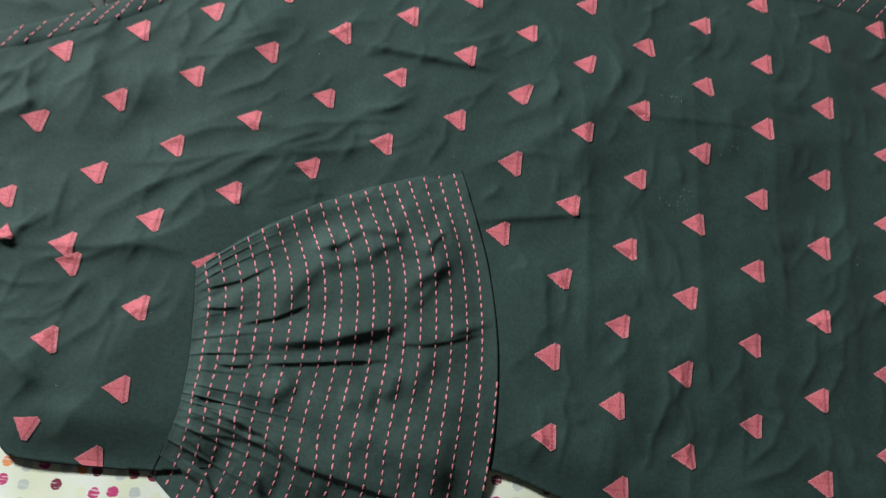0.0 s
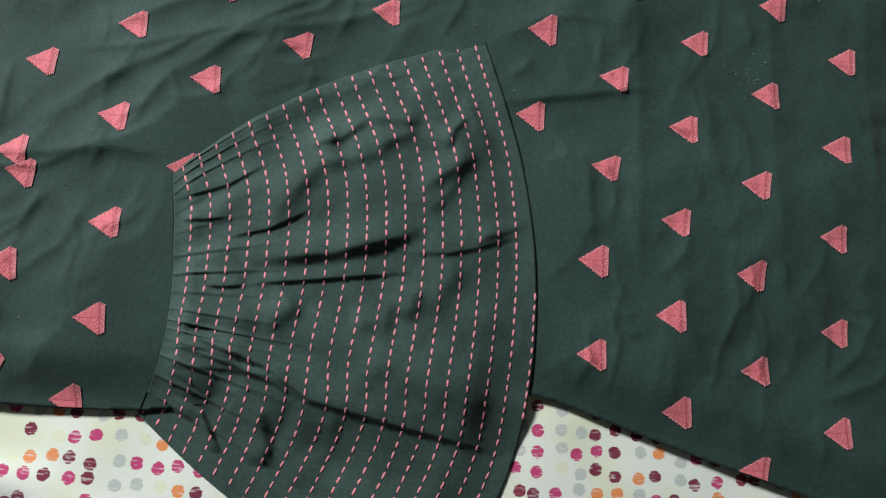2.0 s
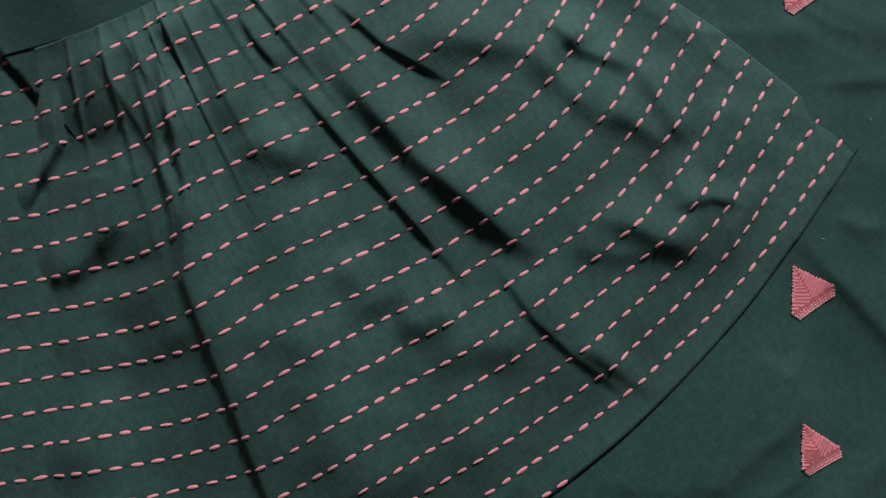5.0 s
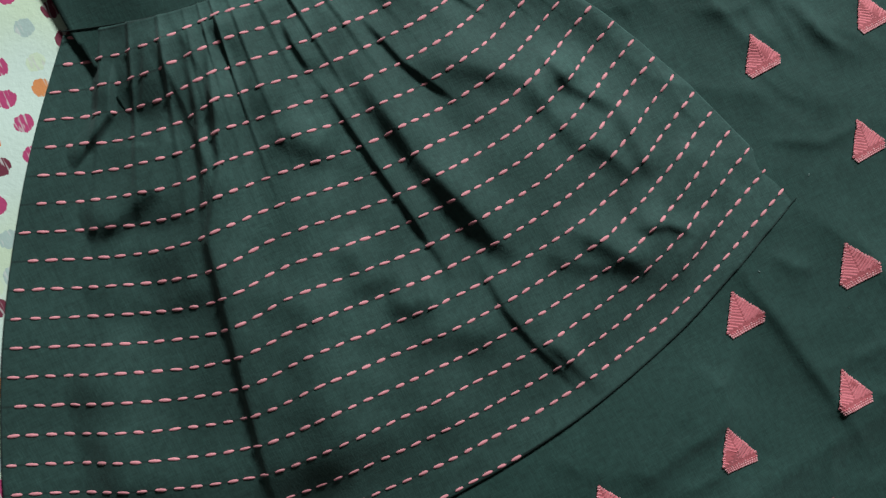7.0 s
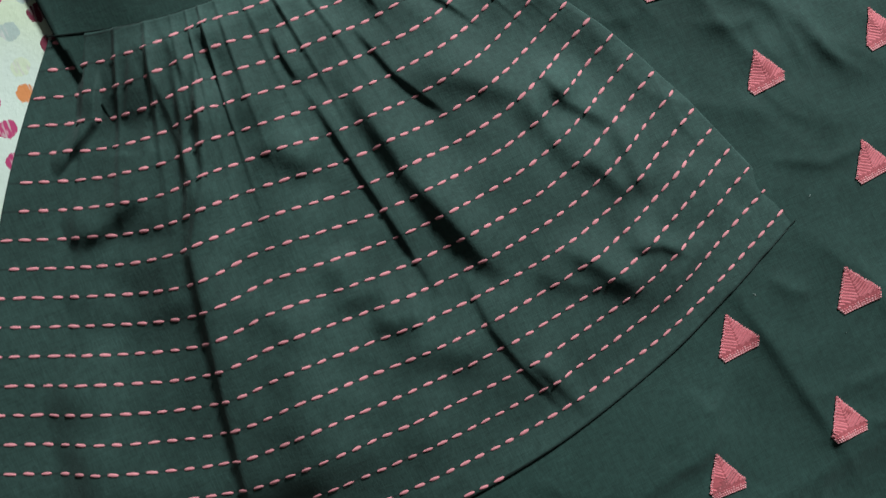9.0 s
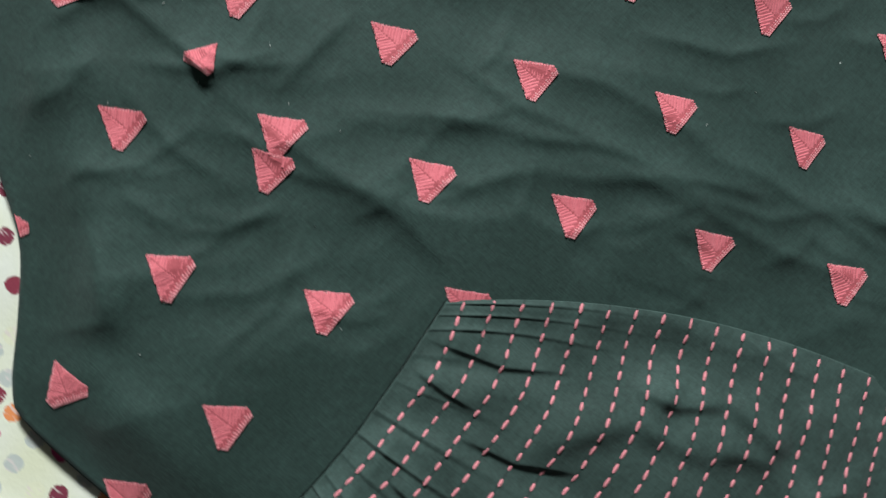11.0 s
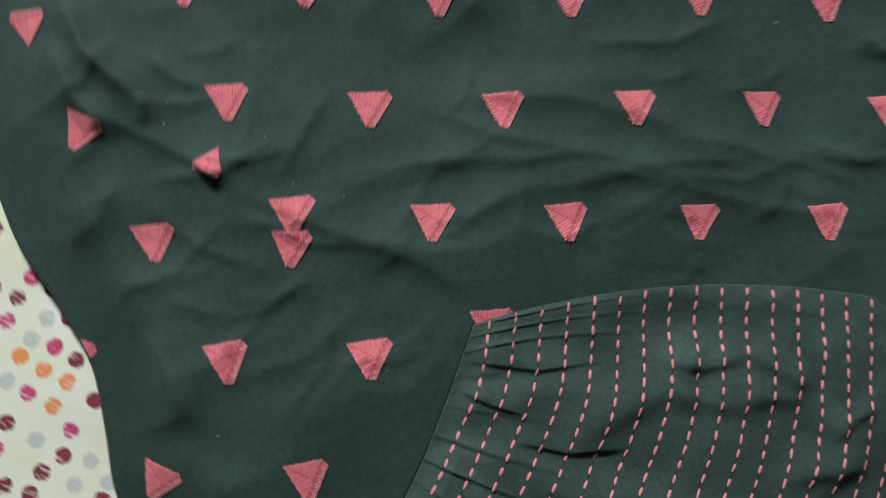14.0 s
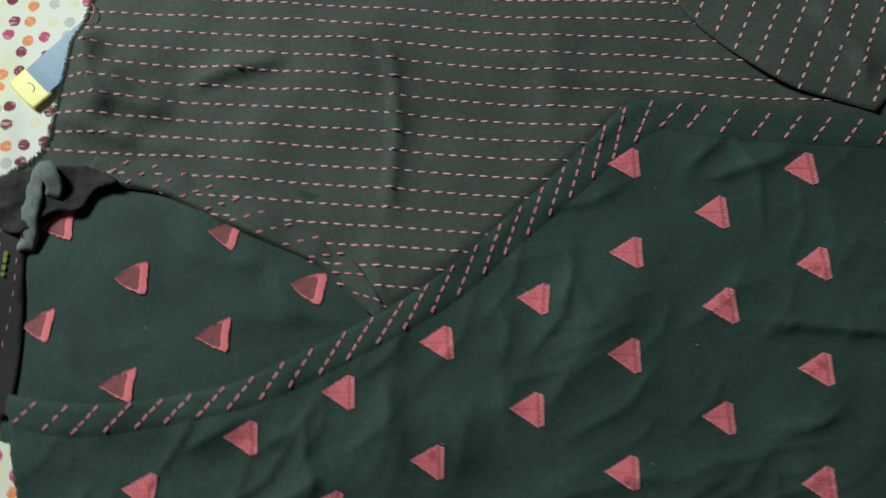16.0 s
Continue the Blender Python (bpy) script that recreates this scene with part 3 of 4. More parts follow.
def sleeve_height(x, y, s, t):
    ease = np.clip(s / 0.07, 0, 1)
    low = np.clip((1 - s) / 0.18, 0, 1)
    e = ease * ease * (3 - 2 * ease) * (0.30 + 0.70 * low * low * (3 - 2 * low))
    calm = e * np.clip(np.minimum(t / 0.10, 1.0), 0, 1) * 0.85
    z = body_height(x, y) * (1 - calm) + np.where(t < 0.45, 0.0050, 0.0050 - 0.0080 * (t - 0.45)) * calm + 0.0044 * np.exp(-(((t - 0.67) / 0.13) ** 2)) * e + 0.0010 + 0.0018 * e
    rest = np.clip((1 - s) / 0.16, 0, 1)
    rest = 0.12 + 0.88 * rest * rest * (3 - 2 * rest)
    z = body_height(x, y) + 0.0008 + (z - body_height(x, y) - 0.0008) * rest
    z = z + rest * (0.4 + 0.6 * ease) * (0.0013 * rough_noise(x + 0.012 * rough_noise(x, y, 0.05, 35), y, 0.028, 31) + 0.0006 * rough_noise(x, y, 0.011, 32))
    z = z + rest * ease * 0.0026 * rough_noise(t * 0.24 + 0.01 * rough_noise(s * 0.18, t * 0.1, 0.05, 37), s * 0.055, 0.021, 36)
    q = t * 15.0 + 0.8 * rough_noise(t, s * 0.2, 0.15, 33)
    saw = q - np.floor(q)
    drop = np.clip((1 - saw) / 0.16, 0, 1)
    saw = (np.minimum(saw, 0.84) / 0.84) * (drop * drop * (3 - 2 * drop)) ** 0.25
    deep = 0.5 + 0.5 * rough_noise(np.floor(q) * 1.0, 0 * q, 1.7, 34)
    z = z + 0.0022 * deep * saw ** 4 * (0.35 + 0.65 * ease) * np.exp(-((s / 0.27) ** 2))
    edge = np.clip(np.minimum(t, 1 - t) / 0.03, 0, 1)
    for points, left, right, height in SLEEVE_FOLDS:
        z = z + (0.25 + 0.75 * rest) * fold(x, y, points, left, right, 1.15 * height, 0.3)
    return np.maximum(z - 0.0012 * (1 - edge) ** 2 - overhang(y), sheet_height(x, y) + 0.0010)


FAR_SLEEVE_FOLDS = [([(-0.075, 0.30), (-0.05, 0.27), (-0.045, 0.25)], 0.008, 0.003, 0.004)]


def far_sleeve_height(x, y):
    z = 0.0068 + 0.0014 * rough_noise(x, y, 0.04, 41)
    for points, left, right, height in FAR_SLEEVE_FOLDS:
        z = z + fold(x, y, points, left, right, height)
    return z


def nearest_on(poly, x, y):
    best, out = np.full(np.shape(x), 1e9), np.zeros(np.shape(x) + (2,))
    for a, b in zip(poly, np.roll(poly, -1, axis=0)):
        d = b - a
        t = np.clip(((x - a[0]) * d[0] + (y - a[1]) * d[1]) / max(d @ d, 1e-12), 0, 1)
        q = a + t[..., None] * d
        r = np.hypot(q[..., 0] - x, q[..., 1] - y)
        near = r < best
        best = np.where(near, r, best)
        out[near] = q[near]
    return out, best


def cut_sheet(name, poly, step, height, material, uv=None):
    """A sheet of cloth cut to an outline and laid over a height."""
    poly = np.array(poly, float)
    x0, y0 = poly.min(0) - step
    x1, y1 = poly.max(0) + step
    nx, ny = int((x1 - x0) / step) + 2, int((y1 - y0) / step) + 2
    gx, gy = np.meshgrid(x0 + step * np.arange(nx), y0 + step * np.arange(ny), indexing="ij")
    keep = inside(poly, gx[:-1, :-1] + step / 2, gy[:-1, :-1] + step / 2)
    idx = np.arange(nx * ny).reshape(nx, ny)
    i, j = np.nonzero(keep)
    faces = np.stack([idx[i, j], idx[i + 1, j], idx[i + 1, j + 1], idx[i, j + 1]], -1)
    used = np.zeros(nx * ny, int)
    np.add.at(used, faces.ravel(), 1)
    xy = np.stack([gx.ravel(), gy.ravel()], -1)
    rim = (used > 0) & (used < 4)
    xy[rim] = nearest_on(poly, xy[rim, 0], xy[rim, 1])[0]
    want = np.nonzero(used)[0]
    back = np.full(nx * ny, -1)
    back[want] = np.arange(len(want))
    xy = xy[want]
    z = height(xy[:, 0], xy[:, 1])
    return mesh_of(name, np.column_stack([xy, z]), back[faces], material, None if uv is None else uv(xy[:, 0], xy[:, 1]))


# ---- stitches ----
def stitch_shape(length, width, high):
    """A plump running stitch lying along x."""
    verts, faces = [], []
    stations = [(-1.0, 0.22), (-0.72, 0.78), (0.0, 1.0), (0.72, 0.78), (1.0, 0.22)]
    for x, w in stations:
        for a, b in ((-1, -0.15), (-0.6, 0.75), (0.6, 0.75), (1, -0.15)):
            verts.append((x * length / 2, a * w * width / 2, b * high * (0.25 if abs(x) == 1 else 1)))
    for k in range(len(stations) - 1):
        for c in range(3):
            faces.append((4 * k + c, 4 * k + 4 + c, 4 * k + 5 + c, 4 * k + 1 + c))
    return np.array(verts), faces


def on_cloth(x, y, angle, height, e=0.0012):
    """A matrix that lies on the cloth at x, y, turned to the angle."""
    dx, dy = math.cos(angle), math.sin(angle)
    ex = Vector((dx * 2 * e, dy * 2 * e, float(height(x + dx * e, y + dy * e) - height(x - dx * e, y - dy * e)))).normalized()
    ey = Vector((-dy * 2 * e, dx * 2 * e, float(height(x - dy * e, y + dx * e) - height(x + dy * e, y - dx * e))))
    ez = ex.cross(ey).normalized()
    ey = ez.cross(ex)
    m = Matrix((ex, ey, ez)).transposed().to_4x4()
    m.translation = (x, y, float(height(x, y)))
    return m


def joined(name, shape, faces, matrices, material):
    verts, out = [], []
    for n, m in enumerate(matrices):
        a = np.array(m)
        verts.append(shape @ a[:3, :3].T + a[:3, 3])
        out += [tuple(v + n * len(shape) for v in f) for f in faces]
    return mesh_of(name, np.vstack(verts), out, material)


def motif_mesh(name, rng, clip=None):
    """An embroidered triangle: point at -x, a banded base at +x, satin stitches slanting from the middle line."""
    bm = bmesh.new()
    half, tip, base = 0.0077, -0.0086, 0.0061
    rows = []
    for k in range(12):
        x = tip + (base - tip) * k / 11
        w = max(0.0004, half * 0.98 * min((x - tip) / (base - 0.0026 - tip), 1.0 - 0.16 * (x - base + 0.0026) / 0.0026))
        rows.append([bm.verts.new((x, w * c, 0.0 if abs(c) == 1 else 0.00027)) for c in (-1, -0.93, -0.6, -0.3, 0, 0.3, 0.6, 0.93, 1)])
    for a, b in zip(rows[:-1], rows[1:]):
        for k in range(8):
            bm.faces.new((a[k], b[k], b[k + 1], a[k + 1])).material_index = 1

    def stitch(x0, y0, x1, y1, w, h, slot=0):
        d = Vector((x1 - x0, y1 - y0, 0))
        length = d.length
        if length < 0.0004:
            return
        d /= length
        s = Vector((-d.y, d.x, 0))
        a, b = Vector((x0, y0, 0.00025)), Vector((x1, y1, 0.00025))
        up = Vector((0, 0, h))
        v = [bm.verts.new(p) for p in (a - s * w, a + s * w, b - s * w, b + s * w, a + d * w * 0.7 + up, b - d * w * 0.7 + up)]
        for f in ((0, 2, 5, 4), (3, 1, 4, 5), (1, 0, 4), (2, 3, 5)):
            bm.faces.new([v[k] for k in f]).material_index = slot

    inner = base - 0.0028
    count = 14
    slope = half / (inner - tip)
    for k in range(count):
        # from the slanting edge in to the middle line, leaning towards the base
        x = tip + (inner - tip) * (k + 0.6) / count
        for side in (1, -1):
            y = (x - tip) * slope
            run = 0.60 * y
            xe, ye = x + run, 0.0
            if xe > inner:
                ye = y * (1 - (inner - x) / run)
                xe = inner
            j = rng.uniform(-0.00020, 0.00020, 4)
            stitch(x + j[0], side * (y + j[1]), xe + j[2], side * (ye + 0.00012), 0.00051, 0.00014 + 0.2 * j[3])
    for side in (1, -1):
        for k in range(15):
            u = (k + 0.5 + rng.uniform(-0.25, 0.25)) / 15
            x, y, reach = tip + (inner - tip) * u, half * u, rng.uniform(0.0000, 0.0003)
            stitch(x - 0.45 * reach, side * (y + 0.9 * reach), x + 0.0004, side * max(y - 0.0006, 0.0), 0.00017, 0.00022, 2)
    for c in range(3):
        x = inner + 0.00085 + 0.00072 * c
        wide = half * (0.97 - 0.05 * c)
        for k in range(15):
            y = -wide + 2 * wide * (k + 0.5) / 15
            stitch(x + rng.uniform(-1, 1) * 0.00005, y, x + 0.00055, y + rng.uniform(-1, 1) * 0.0001, 0.00036, 0.00016, 0 if c == 0 and k % 3 else 2)
    if clip is not None:
        co, no = clip
        bmesh.ops.bisect_plane(bm, geom=bm.verts[:] + bm.edges[:] + bm.faces[:], plane_co=co, plane_no=no, clear_outer=True)
    bmesh.ops.recalc_face_normals(bm, faces=bm.faces)
    me = bpy.data.meshes.new(name)
    bm.to_mesh(me)
    bm.free()
    me.materials.append(PINK)
    me.materials.append(PINK_GROOVE)
    me.materials.append(PINK_HIGHLIGHT)
    return me


def wrong_side_mesh(name, rng):
    """The back of a motif: dull floats with a bright rim of turned threads."""
    bm = bmesh.new()
    outline = np.array([(-0.0078, 0.0), (-0.002, 0.0042), (0.0048, 0.0072), (0.0066, 0.0068), (0.0064, 0.0), (0.0060, -0.0064), (0.0040, -0.0070), (-0.002, -0.0040)])
    outline = outline + rng.uniform(-0.0004, 0.0004, outline.shape)
    ring = curve_points(np.vstack([outline, outline[:1]]), 33)[:-1]
    ring = ring + rng.uniform(-0.00025, 0.00025, ring.shape)
    rows = []
    for k, z in ((1.0, 0.0), (0.97, 0.0006), (0.78, 0.0005), (0.70, 0.0003)):
        rows.append([bm.verts.new((x * k - (1 - k) * 0.006, y * k, z)) for x, y in ring])
    for r, (a, b) in enumerate(zip(rows[:-1], rows[1:])):
        for n in range(len(ring)):
            f = bm.faces.new((a[n - 1], a[n], b[n], b[n - 1]))
            f.material_index = 0
    f = bm.faces.new(rows[-1])
    f.material_index = 1
    bmesh.ops.triangulate(bm, faces=[f])
    bmesh.ops.recalc_face_normals(bm, faces=bm.faces)
    me = bpy.data.meshes.new(name)
    bm.to_mesh(me)
    bm.free()
    me.materials.append(PINK)
    me.materials.append(WRONG_SIDE)
    return me


# ---- room and bed ----
def box(name, lo, hi, material, bevel=0.0, segments=3):
    bm = bmesh.new()
    bmesh.ops.create_cube(bm, size=1.0)
    for v in bm.verts:
        v.co = [(a + b) / 2 + c * (b - a) for a, b, c in zip(lo, hi, v.co)]
    if bevel:
        bmesh.ops.bevel(bm, geom=bm.edges[:], offset=bevel, segments=segments, affect="EDGES", profile=0.5)
    me = bpy.data.meshes.new(name)
    bm.to_mesh(me)
    bm.free()
    me.materials.append(material)
    return new(name, me)


FLOOR_Z, TOP_Z = -0.52, 2.0
tagged(box("floor", (-2.4, -2.2, FLOOR_Z - 0.1), (2.2, 2.2, FLOOR_Z), FLOOR), "plain beige tiled bedroom floor under the bed", "floor", kind="structure")
tagged(box("ceiling", (-2.4, -2.2, TOP_Z), (2.2, 2.2, TOP_Z + 0.1), WALL), "plain dark grey unseen ceiling, kept dark to cut bounced light", "ceiling", kind="structure")
for name, lo, hi in (("wall_north", (-2.4, 2.2, FLOOR_Z), (2.2, 2.3, TOP_Z)), ("wall_south", (-2.4, -2.3, FLOOR_Z), (2.2, -2.2, TOP_Z)), ("wall_west", (-2.5, -2.2, FLOOR_Z), (-2.4, 2.2, TOP_Z)), ("wall_east", (2.2, -2.2, FLOOR_Z), (2.3, 2.2, TOP_Z))):
    tagged(box(name, lo, hi, WALL), "plain dark grey unseen wall, kept dark to cut bounced light", "wall", kind="structure")
bed_base = tagged(box("bed_base", (-0.88, -0.83, FLOOR_Z), (0.88, 0.83, -0.26), MATTRESS, 0.02), "low upholstered bed base under a mattress", "bed")
mattress = tagged(box("mattress", (-0.9, -0.85, -0.26), (0.9, 0.85, -0.0075), MATTRESS, 0.03), "pale padded mattress under a dotted bedsheet", "mattress")


def make_sheet():
    xs = np.unique(np.r_[np.linspace(-0.915, -0.58, 30), np.linspace(-0.58, 0.36, 236), np.linspace(0.36, 0.915, 40)])
    ys = np.unique(np.r_[np.linspace(-0.865, -0.34, 40), np.linspace(-0.34, 0.42, 190), np.linspace(0.42, 0.865, 36)])
    gx, gy = np.meshgrid(xs, ys, indexing="ij")
    z = sheet_height(gx, gy)
    drop = np.maximum(np.abs(gx) - 0.885, np.abs(gy) - 0.835)
    z = np.where(drop > 0, z - 9.0 * np.clip(drop, 0, 1), z)
    idx = np.arange(gx.size).reshape(gx.shape)
    faces = np.stack([idx[:-1, :-1], idx[1:, :-1], idx[1:, 1:], idx[:-1, 1:]], -1).reshape(-1, 4)
    return new("bedsheet", mesh_of("bedsheet", np.column_stack([gx.ravel(), gy.ravel(), z.ravel()]), faces, SHEET))


tagged(make_sheet(), "cream cotton bedsheet printed with maroon, pink, orange and grey dots", "bedsheet")

# ---- the dress ----
kurta = tagged(new("kurta"), "dark green cotton kurta with pink woven triangles laid on the bed", "dress")
kurta.empty_display_size = 0.1

OUTER = [(-0.4715, 0.0685), (-0.440, 0.0637), (-0.406, 0.0673), (-0.358, 0.0780), (-0.3266, 0.0909), (-0.2763, 0.1194), (-0.2508, 0.1367), (-0.2291, 0.1570), (-0.1829, 0.2006), (-0.1598, 0.2215), (-0.1468, 0.2265), (-0.1203, 0.2213), (-0.063, 0.2176), (0.06, 0.2150), (0.214, 0.2190), (0.30, 0.2090), (0.46, 0.2000)]
INNER = [(-0.4705, 0.0830), (-0.442, 0.0795), (-0.4077, 0.0812), (-0.362, 0.0905), (-0.3331, 0.1042), (-0.2865, 0.1302), (-0.2610, 0.1480), (-0.2390, 0.1680), (-0.1898, 0.2172), (-0.1720, 0.2370), (-0.1560, 0.2425), (-0.1290, 0.2395), (-0.070, 0.2340), (0.06, 0.2320), (0.214, 0.2360), (0.30, 0.2270), (0.46, 0.2180)]
FRONT_OUTLINE = np.vstack([curve_points(LEFT_EDGE, 70), curve_points(LOWER_EDGE, 60), curve_points(INNER, 150)[::-1] - np.array([0.0, 0.003])])

front = part("front_panel", cut_sheet("front_panel", FRONT_OUTLINE, 0.0015, body_height, GREEN), kurta, "dark green cotton front with pink triangle motifs, creased")
solid(front, 0.0007)

BACK_OUTLINE = np.array([(-0.4745, 0.060), (-0.477, 0.13), (-0.476, 0.190), (-0.462, 0.2), (-0.40, 0.21), (-0.30, 0.18), (-0.24, 0.13), (-0.30, 0.08), (-0.38, 0.055)])
back = part("back_panel", cut_sheet("back_panel", BACK_OUTLINE, 0.003, under_height, GREEN), kurta, "wrong side of the green cotton back inside the neckline")

LINING_EDGE = curve_points([(-0.4935, 0.1935), (-0.470, 0.196), (-0.4428, 0.1914), (-0.4112, 0.1878), (-0.3897, 0.1790), (-0.3594, 0.1659), (-0.324, 0.1506), (-0.3062, 0.1354), (-0.2974, 0.1270)], 60)
LINING_OUTLINE = np.vstack([LINING_EDGE, [(-0.27, 0.125), (-0.20, 0.185), (-0.16, 0.220), (0.0, 0.212), (0.2, 0.215), (0.46, 0.198), (0.46, 0.42), (-0.43, 0.42)], curve_points([(-0.4605, 0.2985), (-0.469, 0.2464), (-0.474, 0.2100), (-0.4935, 0.1950)], 24)])
LINE_STEP = 0.0102


def lining_line(x, y):
    return (y - 0.2637 + 0.045 * (x + 0.29) - 0.0012 * rough_noise(x, 0.3 * y, 0.07, 15)) / LINE_STEP


lining = part("back_lining", cut_sheet("back_lining", LINING_OUTLINE, 0.003, lining_height, STRIPED_INNER, lambda x, y: np.column_stack([lining_line(x, y), x])), kurta, "dark striped cotton back lining with pink running stitches")
solid(lining, 0.0006)

# dark turned strip along the shoulder, with its faint rows of stitches
STRIP_OUTLINE = np.vstack([curve_points([(-0.4955, 0.1925), (-0.4965, 0.16), (-0.492, 0.12), (-0.485, 0.07)], 20), curve_points([(-0.4705, 0.072), (-0.4700, 0.105), (-0.4755, 0.15), (-0.4765, 0.1885)], 20)])
strip_height = lambda x, y: 0.0036 + 0.0008 * rough_noise(x, y, 0.02, 16)
strip = part("shoulder_strip", cut_sheet("shoulder_strip", STRIP_OUTLINE, 0.0025, strip_height, BLACK_CLOTH), kurta, "nearly black turned shoulder seam of the kurta")
solid(strip, 0.0006)

# facing band round the neckline
BAND_N = 260
outer, inner = curve_points(OUTER, BAND_N), curve_points(INNER, BAND_N)


def band_height(x, y):
    return body_height(x, y) + 0.0009


def make_band():
    verts, faces, uvs = [], [], []
    rows = np.linspace(0, 1, 9)
    for k in range(BAND_N):
        for r in rows:
            p = outer[k] * (1 - r) + inner[k] * r
            z = band_height(*p) - 0.0008 * (1 - min(min(r, 1 - r) / 0.25, 1.0)) ** 1.5
            verts.append((*p, float(z)))
    for k in range(BAND_N - 1):
        for r in range(8):
            a = k * 9 + r
            faces.append((a, a + 9, a + 10, a + 1))
    return mesh_of("neckline_facing", verts, faces, GREEN)


facing = part("neckline_facing", make_band(), kurta, "narrow dark facing band with slanting pink stitches")

# near sleeve
def make_sleeve():
    ns, nt = 200, 420
    s, t = np.meshgrid(np.linspace(0, 1, ns), np.linspace(0, 1, nt), indexing="ij")
    xy = sleeve_xy(s, t)
    z = sleeve_height(xy[..., 0], xy[..., 1], s, t)
    idx = np.arange(ns * nt).reshape(ns, nt)
    faces = np.stack([idx[:-1, :-1], idx[:-1, 1:], idx[1:, 1:], idx[1:, :-1]], -1).reshape(-1, 4)
    rows = np.arange(-2, 22)
    uv = np.column_stack([np.stack([np.interp(s[:, n], line_s(rows, t[0, n]), rows) for n in range(nt)], 1).ravel(), t.ravel()])
    return mesh_of("sleeve", np.column_stack([xy.reshape(-1, 2), z.ravel()]), faces, STRIPED, uv)


sleeve = part("sleeve", make_sleeve(), kurta, "short gathered sleeve of dark cotton with pink running-stitch stripes")
solid(sleeve, 0.0007)

FAR_OUTLINE = np.vstack([curve_points([(-0.165, 0.335), (-0.138, 0.2945), (-0.116, 0.2718), (-0.086, 0.2505), (-0.060, 0.2420), (-0.0425, 0.2365)], 40), curve_points([(-0.036, 0.2440), (-0.032, 0.265), (-0.021, 0.287), (0.0, 0.33), (0.01, 0.38)], 24), [(-0.12, 0.40)]])
far_sleeve = part("sleeve", cut_sheet("far_sleeve", FAR_OUTLINE, 0.0025, far_sleeve_height, STRIPED_INNER, lambda x, y: np.column_stack([(x * 0.93 - y * 0.40) / 0.0125, y])), kurta, "other striped sleeve tucked behind the neckline")
solid(far_sleeve, 0.0007)

# seam line where the sleeve is gathered into the armhole
def tube(name, points, radius, material, parent, label=""):
    c = bpy.data.curves.new(name, "CURVE")
    c.dimensions, c.bevel_depth, c.bevel_resolution = "3D", radius, 2
    sp = c.splines.new("POLY")
    sp.points.add(len(points) - 1)
    for q, p in zip(sp.points, points):
        q.co = (*p, 1)
    c.materials.append(material)
    tmp = bpy.data.objects.new(name, c)
    me = bpy.data.meshes.new_from_object(tmp)
    bpy.data.objects.remove(tmp)
    return part(name, me, parent, label)


seam = curve_points(SEAM, 90)
tube("armhole_seam", [(x - 0.0004, y, float(body_height(x, y)) + 0.0003) for x, y in seam], 0.0002, SEAM_AND_HEM_SHADE, kurta, "dark stitched armhole seam")
hem_st = [(s, t) for t in np.linspace(0.0, 1.0, 120) for s in (0.9965,)]
hem_pts = [sleeve_xy(s, t) for s, t in hem_st]
# thin dark tube: the hem's narrow shadow, put in as colour
tube("hem_edge", [(float(p[0]) + 0.0003, float(p[1]), max(float(body_height(p[0], p[1]) - overhang(p[1])), float(sheet_height(p[0], p[1]))) + 0.0004) for p in hem_pts], 0.00016, SEAM_AND_HEM_SHADE, sleeve, "thin dark line standing in for the shade along the hem")

# ---- motifs on the front ----
COEF = [(-0.001, -0.0002), (0.0177, 0.2606), (0.0049, 0.0084), (-0.0252, -0.0031), (0.0062, -0.0059), (0.2266, 0.1287), (0.0084, 0.0077), (-0.0438, 0.0054), (0.0147, -0.0062), (-0.0007, 0.0014), (-0.0262, 0.0153), (0.0176, -0.0095), (-0.0028, 0.0023), (0.0094, -0.0118), (0.0036, -0.0051)]
# how far, in tenths of a millimetre, single motifs are pulled by the creases
PULL = {(-8, 3): (-7, -53), (-5, 0): (2, 51), (-5, 1): (49, -10), (-1, 4): (21, -43), (1, 2): (3, 39), (-8, 4): (22, 32), (0, 1): (-4, -37), (-7, 3): (-25, 27), (1, 1): (31, 15), (-6, 1): (14, 25), (-4, 4): (-14, 24), (-6, 4): (9, -25), (-7, 5): (4, -23), (-9, 5): (-17, 15), (1, 3): (-3, 22), (1, -1): (-13, -17), (2, 1): (-19, -8), (-7, 2): (10, 17), (2, 0): (19, 4), (3, 2): (-15, -11), (2, -1): (-11, 14), (1, -2): (-14, -11), (5, -1): (-5, -17), (0, 3): (6, -16)}
SLIP = {(-5, 3): (12, -13), (-6, 3): (12, 4), (-5, 2): (4, 13), (-5, 0): (29, -6), (0, 1): (8, 21), (2, 0): (-14, -3), (4, -1): (-11, -1), (1, -1): (18, 15), (4, -2): (-12, 2), (3, -2): (-26, -10), (2, -2): (-18, -9), (4, -3): (-14, 6), (3, -3): (-24, -1), (2, -3): (-19, -13), (4, -4): (12, 9), (3, -4): (21, 5), (2, -4): (26, -3), (4, -5): (11, -3), (-3, 3): (-6, 13), (-7, 2): (-10, -8), (-2, 5): (-10, -21), (-3, 5): (-16, -4), (-4, 5): (1, 16), (-2, 4): (14, -7), (-3, 4): (6, 25), (-1, 3): (18, -16), (-4, 4): (8, -11), (-5, 4): (0, -14), (-8, 5): (15, -10), (-1, 2): (19, 2), (-9, 5): (13, -18), (-8, 4): (12, -1)}


